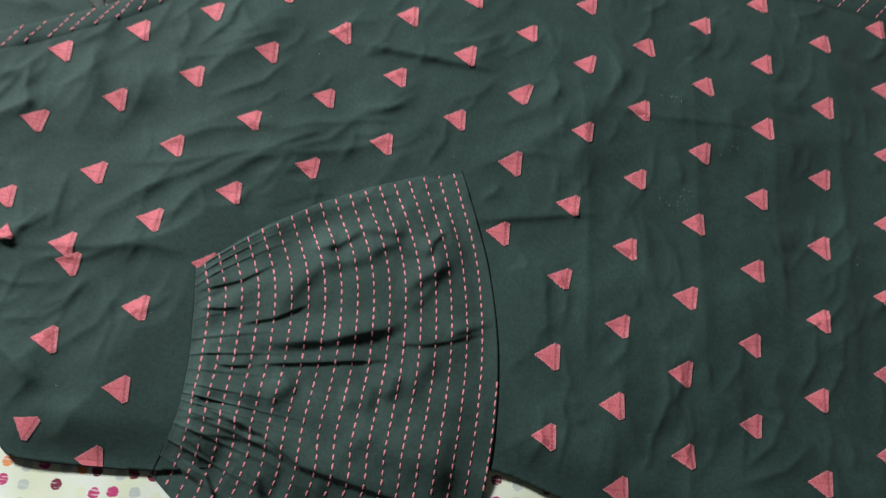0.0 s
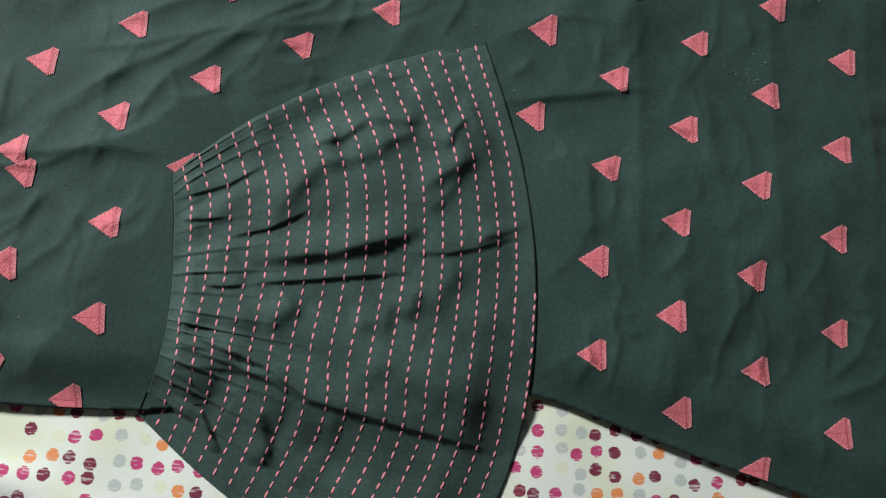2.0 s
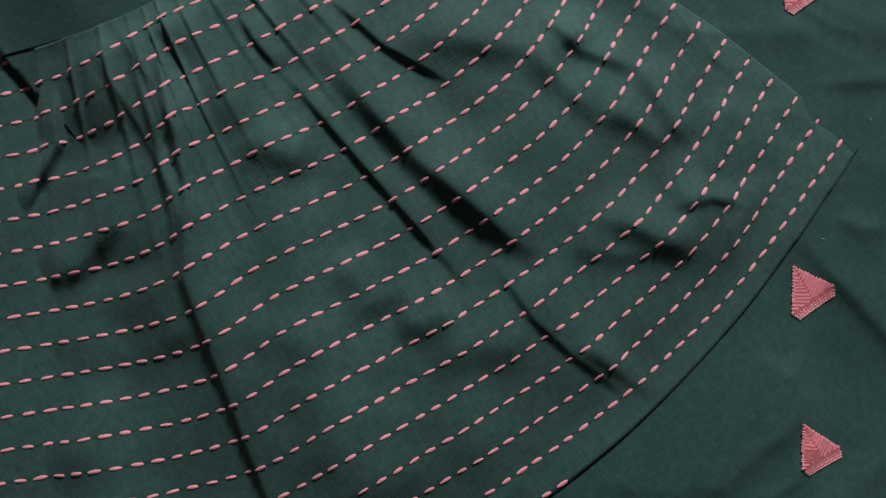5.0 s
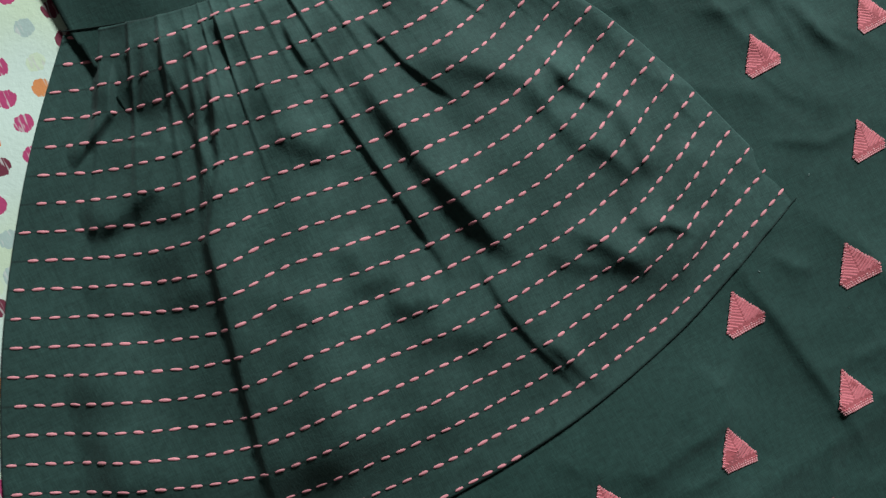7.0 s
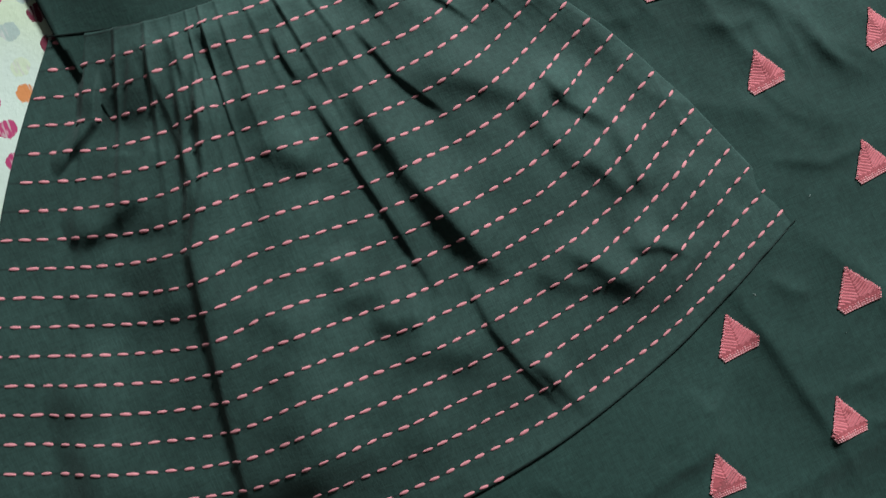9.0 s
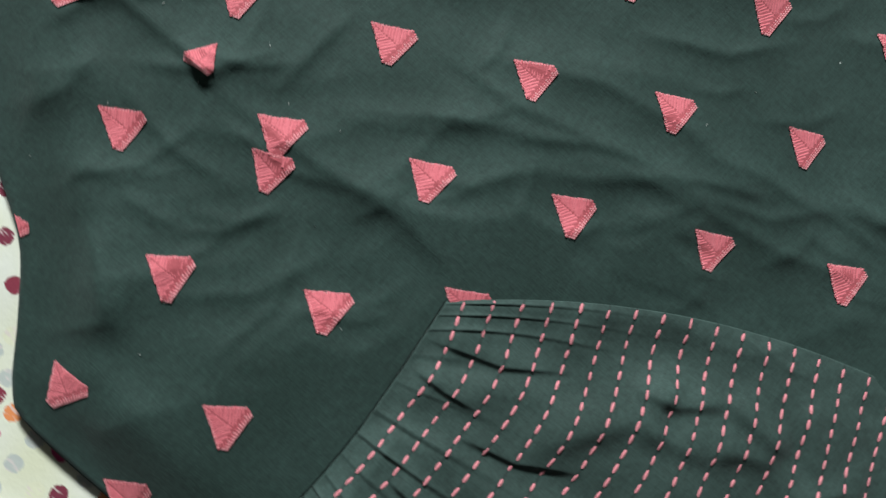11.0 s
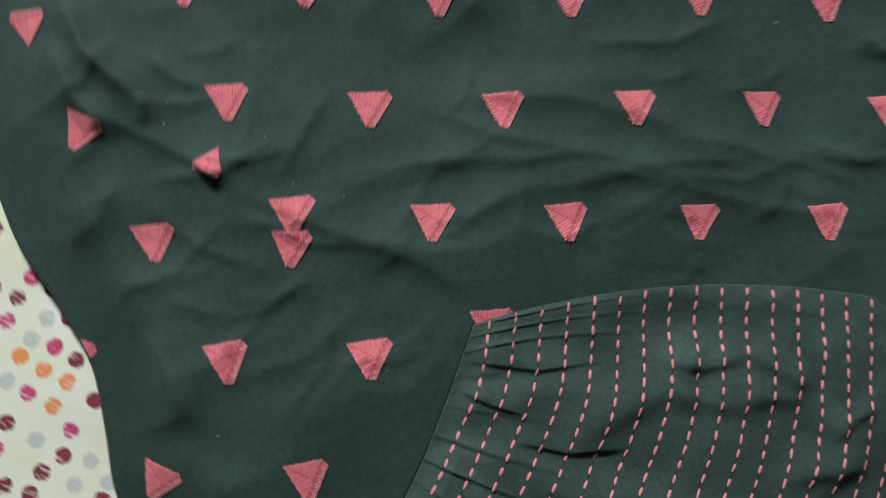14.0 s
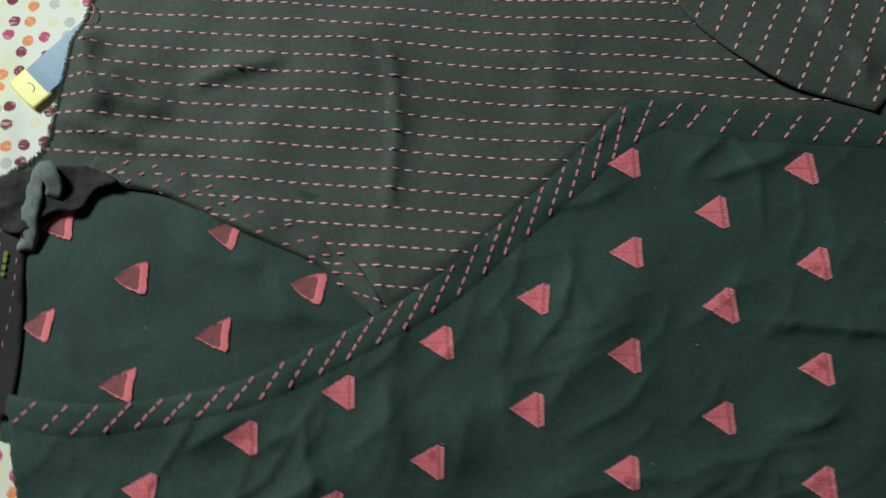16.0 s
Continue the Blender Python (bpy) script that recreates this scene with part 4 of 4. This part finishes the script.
def motif_place(i, j):
    a, b = i / 5.0, j / 5.0
    terms = [a ** p * b ** q for p in range(5) for q in range(5 - p)]
    (dx, dy), (ex, ey) = PULL.get((i, j), (0, 0)), SLIP.get((i, j), (0, 0))
    return sum(c[0] * t for c, t in zip(COEF, terms)) + (dx + ex) * 1e-4, sum(c[1] * t for c, t in zip(COEF, terms)) + (dy + ey) * 1e-4


rng = np.random.RandomState(7)
MOTIFS = [motif_mesh("motif", rng) for _ in range(6)]


def lay_motif(x, y, angle, size=1.0):
    """Lays a motif on the cloth, following its creases; one that runs over the panel's edge is cut there."""
    near, far = nearest_on(FRONT_OUTLINE, np.array([x]), np.array([y]))
    out = not inside(FRONT_OUTLINE, np.array([x]), np.array([y]))[0]
    if out and far[0] > 0.004:
        return None
    turn = pose(x, y, 0, 0, 0, math.degrees(angle)) @ Matrix.Diagonal((size, size, 1, 1))
    if far[0] < 0.0105:
        q = Vector((float(near[0, 0]), float(near[0, 1]), 0))
        d = (q - Vector((x, y, 0))) * (-1 if out else 1)
        inv = turn.inverted()
        me = motif_mesh("motif", rng, (inv @ (q - d.normalized() * 0.0008), inv.to_3x3() @ d.normalized()))
    else:
        me = MOTIFS[rng.randint(len(MOTIFS))].copy()
    co = np.empty(3 * len(me.vertices))
    me.vertices.foreach_get("co", co)
    co = co.reshape(-1, 3)
    co[:, 1] *= rng.uniform(0.94, 1.06)
    co[:, 0] += co[:, 1] * rng.normal(0.0, 0.07)
    me.vertices.foreach_set("co", co.ravel())
    c, n = math.cos(angle) * size, math.sin(angle) * size
    wx, wy = x + c * co[:, 0] - n * co[:, 1], y + n * co[:, 0] + c * co[:, 1]
    base = float(body_height(x, y))
    co[:, 2] += body_height(wx, wy) - base + 0.0002
    me.vertices.foreach_set("co", co.ravel())
    me.update()
    ob = part("motif", me, front)
    turn.translation.z = base
    ob.matrix_basis = turn
    return ob


SLEEVE_GRID = np.vstack([sleeve_xy(np.full(60, k), np.linspace(0.012, 0.98, 60)) for k in np.linspace(0.06, 0.985, 44)])
SKIP = {(-8, 3), (-9, 4), (0, -1), (-6, 2), (-6, 0), (-5, -1), (-6, -1), (-7, 1), (-8, 2), (-7, 0), (-8, 1), (-4, 1)}
for i in range(-12, 11):
    for j in range(-8, 8):
        if (i, j) in SKIP:
            continue
        x, y = motif_place(i, j)
        if not (-0.48 < x < 0.42 and -0.27 < y < 0.24) or (x < -0.17 and y < -0.04 and (i, j) not in PULL and (i, j) != (-7, 2)):
            continue
        if y > np.interp(x, [q[0] for q in OUTER], [q[1] for q in OUTER]) + 0.001:
            continue
        under = np.hypot(*(SLEEVE_GRID - np.array([x, y])).T).min()
        if under < 0.004:
            continue
        x2, y2 = motif_place(i, j + 1)
        tilt = math.atan2(y2 - y, x2 - x) - math.pi / 2
        lay_motif(x, y, 0.55 * tilt + 0.02 + rng.uniform(-0.03, 0.03), rng.uniform(1.03, 1.10))
for x, y, a, size in ((-0.2725, -0.0460, 0.05, 1.08), (-0.2665, -0.0575, -0.1, 1.0), (-0.3078, -0.0446, -1.5, 0.78), (-0.2668, -0.1568, -0.45, 1.0), (-0.2265, -0.1720, 0.0, 1.1), (-0.1842, -0.0476, 0.0, 1.08), (-0.3574, -0.0565, -0.5, 1.0), (-0.4014, -0.0096, -0.75, 1.0), (-0.3965, -0.0315, 2.2, 0.95), (-0.3195, -0.1318, -0.4, 1.0)):
    lay_motif(x, y, a, size)

WRONG = [wrong_side_mesh("motif_back", rng) for _ in range(3)]
for k, (x, y, a) in enumerate(((-0.4605, 0.1693, 0.15), (-0.4176, 0.1421, 0.05), (-0.4638, 0.1174, 0.0), (-0.3728, 0.1142, 0.08), (-0.3277, 0.1395, -0.1), (-0.3731, 0.1669, -0.15), (-0.4185, 0.0888, 0.05))):
    ob = part("motif_back", WRONG[k % 3], back, "wrong side of a motif with a bright rim" if k == 0 else "")
    ob.matrix_basis = on_cloth(x, y, a, lambda u, v: under_height(u, v) + 0.0003, 0.005) @ Matrix.Diagonal((1.20, 1.18, 1, 1))

# ---- running stitches ----
dash_v, dash_f = stitch_shape(0.0037, 0.00114, 0.00025)
dash_mesh = mesh_of("running_stitch", dash_v, dash_f, PALE_PINK)
short_v, short_f = stitch_shape(0.0042, 0.00108, 0.00034)


def sleeve_stitches():
    found = []
    for k in range(-1, SLEEVE_LINES):
        t = np.linspace(0, 1, 1200)
        row = line_s(k, t)
        kept = (row > 0.006) & (row < 0.997)
        t, row = t[kept], row[kept]
        if len(t) < 60:
            continue
        last = len(t) - 1
        xy = sleeve_xy(row, t)
        z = sleeve_height(xy[:, 0], xy[:, 1], row, t)
        p = np.column_stack([xy, z])
        far = np.r_[0, np.cumsum(np.linalg.norm(np.diff(p, axis=0), axis=1))]
        at = 0.0022 + 0.0015 * rng.rand()
        while at < far[-1] - 0.002:
            n = int(np.searchsorted(far, at))
            a, b = p[max(n - 10, 0)], p[min(n + 10, last)]
            s = row[n]
            side = sleeve_xy(s + 0.004, t[n])
            side = np.array([*side, float(sleeve_height(side[0], side[1], s + 0.004, t[n]))]) - p[n]
            ex = Vector(b - a).normalized()
            ez = ex.cross(Vector(side)).normalized()
            if ez.z < 0:
                ez = -ez
            m = Matrix((ex, ez.cross(ex), ez)).transposed().to_4x4() @ pose(0, 0, 0, 0, 0, rng.uniform(-5, 5)) @ Matrix.Diagonal((rng.uniform(0.85, 1.1), rng.uniform(0.85, 1.15), 1, 1))
            m.translation = p[n] + np.array(ez) * 0.0001
            found.append((t[n], s, m))
            at += 0.0057 * rng.uniform(0.95, 1.05)
    return found


stitches = sorted(sleeve_stitches(), key=lambda q: abs(q[0] - 0.42) + 0.3 * abs(q[1] - 0.5))
for _, _, m in stitches[:300]:
    part("running_stitch", dash_mesh, sleeve).matrix_basis = m
part("running_stitches", joined("running_stitches", dash_v, dash_f, [m for *_, m in stitches[300:]], PALE_PINK), sleeve, "pink running stitches in rows", kind="stuff")


def lining_stitches():
    found = []
    for k in range(-14, 15):
        x = -0.475 + 0.006 * rng.rand()
        while x < 0.30:
            y = 0.2637 - 0.045 * (x + 0.29) + k * LINE_STEP
            for _ in range(3):
                y = y - float(lining_line(x, y) - k) * LINE_STEP
            if inside(LINING_OUTLINE, np.array([x]), np.array([y]))[0] and not inside(FRONT_OUTLINE, np.array([x]), np.array([y]))[0]:
                found.append(on_cloth(x, y, 0.01 + rng.uniform(-0.08, 0.08), lambda u, v: lining_height(u, v) + 0.0001))
            x += 0.0064 * rng.uniform(0.95, 1.05)
    return found


part("running_stitches", joined("running_stitches", short_v, short_f, lining_stitches(), INNER_PINK), lining, "pink running stitches in rows", kind="stuff")


def band_stitches():
    found = []
    steps = np.r_[0, np.cumsum(np.linalg.norm(np.diff(outer, axis=0), axis=1))]
    at = 0.004
    while at < steps[-1] - 0.02:
        a = np.array([np.interp(at, steps, outer[:, n]) for n in (0, 1)])
        lead = 0.0130 if a[0] < -0.33 or a[0] > -0.15 else 0.0155
        b = np.array([np.interp(at + lead, steps, inner[:, n]) for n in (0, 1)])
        way = (b - a)
        length = np.linalg.norm(way)
        count = max(2, int(round(length / 0.0060)))
        for c in range(count):
            p = a + way * (0.06 + 0.9 * (c + 0.5) / count)
            m = on_cloth(p[0], p[1], math.atan2(way[1], way[0]) + rng.uniform(-0.08, 0.08), lambda u, v: band_height(u, v) + 0.0001)
            found.append(m)
        at += 0.0152 * rng.uniform(0.93, 1.07)
    return found


# the back neckline has a facing of its own along the lining's edge
BACK_N = 80
back_low = curve_points([(-0.4500, 0.1935), (-0.4112, 0.1885), (-0.3897, 0.1800), (-0.3594, 0.1669), (-0.324, 0.1516), (-0.3080, 0.1390), (-0.3000, 0.1310), (-0.2900, 0.1200)], BACK_N)
back_high = curve_points([(-0.4450, 0.2080), (-0.4060, 0.2030), (-0.3830, 0.1940), (-0.3530, 0.1800), (-0.3200, 0.1650), (-0.3040, 0.1525), (-0.2930, 0.1370), (-0.2850, 0.1225)], BACK_N)


def back_band_height(x, y):
    return lining_height(x, y) + 0.0006


def make_back_band():
    verts, faces = [], []
    for k in range(BACK_N):
        for r in np.linspace(0, 1, 7):
            p = back_low[k] * (1 - r) + back_high[k] * r
            verts.append((*p, float(back_band_height(*p)) + 0.0008 * rough_noise(p[0], p[1], 0.012, 17) - (0.0008 if r == 1.0 else 0.0)))
    for k in range(BACK_N - 1):
        for r in range(6):
            a = k * 7 + r
            faces.append((a, a + 7, a + 8, a + 1))
    return mesh_of("back_facing", verts, faces, STRIPED_INNER, [(0.5, 0.0)] * len(verts))


back_facing = solid(part("back_facing", make_back_band(), kurta, "narrow striped facing along the back neckline"), 0.0005)
steps = np.r_[0, np.cumsum(np.linalg.norm(np.diff(back_low, axis=0), axis=1))]
for at in np.arange(0.006, steps[-1] - 0.012, 0.0150):
    a = np.array([np.interp(at, steps, back_low[:, n]) for n in (0, 1)])
    b = np.array([np.interp(at + 0.013, steps, back_high[:, n]) for n in (0, 1)])
    for c in range(3):
        p = a + (b - a) * (c + 0.5) / 3
        m = on_cloth(p[0], p[1], math.atan2(*(b - a)[::-1]) + rng.uniform(-0.1, 0.1), lambda u, v: back_band_height(u, v) + 0.0004)
        part("facing_stitch", dash_mesh, back_facing).matrix_basis = m @ Matrix.Diagonal((0.95, 0.78, 0.7, 1))

for m in band_stitches():
    part("facing_stitch", dash_mesh, facing).matrix_basis = m @ Matrix.Diagonal((1.08, 0.95, 1, 1))


def far_stitches():
    found = []
    d = np.array([0.40, 0.93]) / np.hypot(0.40, 0.93)
    n = np.array([0.93, -0.40]) / np.hypot(0.40, 0.93)
    for k in range(-26, 4):
        at = 0.10 + 0.005 * rng.rand()
        while at < 0.46:
            p = n * (k * 0.0125 / np.hypot(0.93, 0.40)) + d * at
            if inside(FAR_OUTLINE, p[:1], p[1:])[0]:
                found.append(on_cloth(p[0], p[1], math.atan2(d[1], d[0]) + rng.uniform(-0.08, 0.08), lambda u, v: far_sleeve_height(u, v) + 0.0001))
            at += 0.0066
    return found


part("running_stitches", joined("running_stitches", dash_v, dash_f, far_stitches(), INNER_PINK), far_sleeve, "pink running stitches in rows", kind="stuff")

# ---- woven label at the shoulder ----
def ribbon(name, points, width, material, parent, label, lift):
    p = curve_points(points, 24)
    verts, faces = [], []
    for k, q in enumerate(p):
        d = p[min(k + 1, 23)] - p[max(k - 1, 0)]
        s = np.array([-d[1], d[0]]) / np.hypot(d[0], d[1])
        for c in np.linspace(-0.5, 0.5, 5):
            xy = q[:2] + s * c * width
            verts.append((*(xy + 0.0009 * rough_noise(xy[0], xy[1], 0.005, 55)), q[2] + lift + 0.0004 * math.cos(c * 5) + 0.0014 * rough_noise(xy[0], xy[1], 0.004, 56)))
    for k in range(23):
        for c in range(4):
            a = k * 5 + c
            faces.append((a, a + 1, a + 6, a + 5))
    ob = part(name, mesh_of(name, verts, faces, material), parent, label)
    return solid(ob, 0.0005)


FACING_OUTLINE = curve_points([(-0.4935, 0.1940), (-0.4769, 0.1992), (-0.4616, 0.2004), (-0.4468, 0.2005), (-0.4300, 0.1925), (-0.4423, 0.1880), (-0.4496, 0.1773), (-0.4629, 0.1762), (-0.4721, 0.1684), (-0.4800, 0.1640), (-0.4925, 0.1700), (-0.4935, 0.1920)], 120)
armhole_facing = part("armhole_facing", cut_sheet("armhole_facing", FACING_OUTLINE, 0.0012, lambda x, y: 0.0066 + 0.0016 * rough_noise(x, y, 0.011, 53) + 0.0006 * rough_noise(x, y, 0.004, 54), BLACK_CLOTH), kurta, "crumpled black facing at the shoulder")
solid(armhole_facing, 0.0005)
label = ribbon("label", [(-0.4745, 0.156, 0.004), (-0.4735, 0.1720, 0.0075), (-0.4728, 0.1880, 0.0085), (-0.4700, 0.1965, 0.0105), (-0.4652, 0.1962, 0.0115), (-0.4618, 0.1900, 0.0105), (-0.4632, 0.1835, 0.0085)], 0.0088, GREY_LABEL, kurta, "crumpled grey woven label loop", 0.0)
MARK = shader("green_print", (0.16, 0.22, 0.03), 0.8)[0]
for k, (y, size) in enumerate(((0.1525, 0.0022), (0.1490, 0.0030), (0.1452, 0.0024), (0.1420, 0.0018))):
    bar = part("printed_bar", mesh_of("printed_bar", [(-0.4858, y, 0), (-0.4838, y, 0), (-0.4838, y + size, 0), (-0.4858, y + size, 0)], [(0, 1, 2, 3)], MARK, smooth=False), strip, "small green printed bar" if k == 0 else "")
    bar.location.z = 0.0050
for x in (-0.4895, -0.4800):
    for y in np.arange(0.082, 0.186, 0.0085):
        m = on_cloth(x + 0.0015 * math.sin(y * 60), y, 1.45 + rng.uniform(-0.1, 0.1), lambda u, v: strip_height(u, v) + 0.0001)
        part("strip_stitch", dash_mesh, strip).matrix_basis = m @ Matrix.Diagonal((0.8, 0.5, 0.6, 1))

# ---- measuring tape ----
tape = tagged(new("measuring_tape"), "blue measuring tape with a yellow end, partly under the kurta", "tape")
TAPE_WAY = Vector((0.046, 0.050, 0)).normalized()
TAPE_SIDE = Vector((-TAPE_WAY.y, TAPE_WAY.x, 0))
TAPE_END = Vector((-0.4897, 0.2465, 0))


def tape_piece(name, start, end, width, z, thick, material):
    verts, faces = [], []
    n = 14
    for k in range(n):
        at = start + (end - start) * k / (n - 1)
        for side, up in ((-1, 0), (1, 0), (1, 1), (-1, 1)):
            p = TAPE_END + TAPE_WAY * at + TAPE_SIDE * side * width / 2
            verts.append((p.x, p.y, z + up * thick + 0.0006 * math.sin(at * 60)))
    for k in range(n - 1):
        for c in range(4):
            a, b = 4 * k + c, 4 * k + (c + 1) % 4
            faces.append((a, b, b + 4, a + 4))
    faces += [(3, 2, 1, 0), (4 * n - 4, 4 * n - 3, 4 * n - 2, 4 * n - 1)]
    return part(name, mesh_of(name, verts, faces, material, smooth=False), tape)


tape_piece("tape_band", 0.002, 0.13, 0.0200, 0.0005, 0.0007, TAPE_BLUE)


def tape_clip():
    """The moulded end: a flat clip with a scalloped inner edge and softened corners."""
    bm = bmesh.new()
    half, out = 0.0112, []
    for k in range(25):
        v = -1 + 2 * k / 24
        out.append((0.0062 + 0.0009 * abs(math.sin(v * 1.5 * math.pi)), v * half))
    for k in range(9):
        v = 1 - 2 * k / 8
        out.append((-0.0050 - 0.0010 * (1 - v ** 4), v * (half - 0.0004)))
    low = [bm.verts.new(TAPE_END + TAPE_WAY * u + TAPE_SIDE * v + Vector((0, 0, 0.0002))) for u, v in out]
    mid = [bm.verts.new(p.co + Vector((0, 0, 0.0009))) for p in low]
    centre = sum((p.co for p in mid), Vector()) / len(mid)
    top = [bm.verts.new(centre + (p.co - centre) * 0.93 + Vector((0, 0, 0.0003))) for p in mid]
    for a, b in ((low, mid), (mid, top)):
        for k in range(len(a)):
            bm.faces.new((a[k - 1], a[k], b[k], b[k - 1]))
    bm.faces.new(top)
    bm.faces.new(low[::-1])
    bmesh.ops.recalc_face_normals(bm, faces=bm.faces)
    me = bpy.data.meshes.new("clip_end")
    bm.to_mesh(me)
    bm.free()
    me.materials.append(TAPE_TIP)
    return part("clip_end", me, tape, "moulded yellow clip end")


clip_end = tape_clip()
hook = [TAPE_END + TAPE_WAY * (0.0010 + 0.0022 * math.cos(a)) + TAPE_SIDE * 0.0032 * math.sin(a) + Vector((0, 0, 0.0014)) for a in np.linspace(-1.9, 1.2, 12)]
tube("embossed_mark", [tuple(q) for q in hook], 0.00022, MARK, clip_end, "dark embossed mark")
for k in range(9):
    at = 0.016 + 0.011 * k
    mark = tape_piece("scale_mark", at, at + 0.0006, 0.006 if k % 2 else 0.011, 0.00125, 0.0001, TAPE_MARK)
    mark.location = TAPE_SIDE * (0.0045 if k % 2 else 0.002)

# ---- lint on the cloth and loose threads at the raw edge ----
LINT = shader("pale_lint", (0.42, 0.44, 0.42), 0.9)[0]
lint_v, lint_f = stitch_shape(0.0011, 0.00026, 0.00012)


def lint_places():
    out = []
    for cx, cy, count, spread in ((0.125, 0.035, 26, 0.007), (0.117, 0.115, 10, 0.004), (0.155, 0.083, 8, 0.006), (0.05, 0.05, 10, 0.2), (-0.2, 0.05, 26, 0.16), (-0.25, -0.06, 12, 0.06)):
        for _ in range(count):
            x, y = cx + rng.normal(0, spread), cy + rng.normal(0, spread)
            if inside(FRONT_OUTLINE, np.array([x]), np.array([y]))[0]:
                m = on_cloth(x, y, rng.uniform(0, math.pi), lambda u, v: body_height(u, v) + 0.0002)
                out.append(m @ Matrix.Diagonal((rng.uniform(0.4, 1.2), rng.uniform(0.6, 1.1), 1, 1)))
    return out


part("lint", joined("lint", lint_v, lint_f, lint_places(), LINT), front, "specks of pale lint on the cloth", kind="stuff")
for x, y, a, bend in ((-0.4600, 0.2830, 0.25, 1.2), (-0.4610, 0.2805, -0.1, -0.9), (-0.4660, 0.2680, -1.0, 0.8)):
    pts = [(x + 0.012 * u * math.cos(a + bend * u) , y + 0.012 * u * math.sin(a + bend * u), 0.0062 + 0.002 * math.sin(3 * u)) for u in np.linspace(0, 1, 9)]
    tube("loose_thread", pts, 0.0003, PINK, lining, "loose pink thread at the raw edge")

# overlocked raw edge of the lining
EDGE_THREAD = cloth("edge_thread", (0.012, 0.020, 0.017), (0.020, 0.034, 0.028), lint=False)
edge = curve_points([(-0.4570, 0.330), (-0.4605, 0.2985), (-0.469, 0.2464), (-0.474, 0.2100), (-0.4900, 0.1965)], 260)
over = []
for k, (x, y) in enumerate(edge[:-1]):
    d = edge[k + 1] - edge[k]
    a = math.atan2(d[1], d[0]) + (1.1 if k % 2 else 1.9) + rng.uniform(-0.25, 0.25)
    m = on_cloth(x + 0.0006 + rng.uniform(-0.0006, 0.0006), y, a, lambda u, v: lining_height(u, v) + 0.0002)
    over.append(m @ Matrix.Diagonal((rng.uniform(0.9, 1.4), 0.55, 1.6, 1)))
part("overlock_stitches", joined("overlock_stitches", dash_v, dash_f, over, EDGE_THREAD), lining, "dark overlock stitches along the raw edge", kind="stuff")
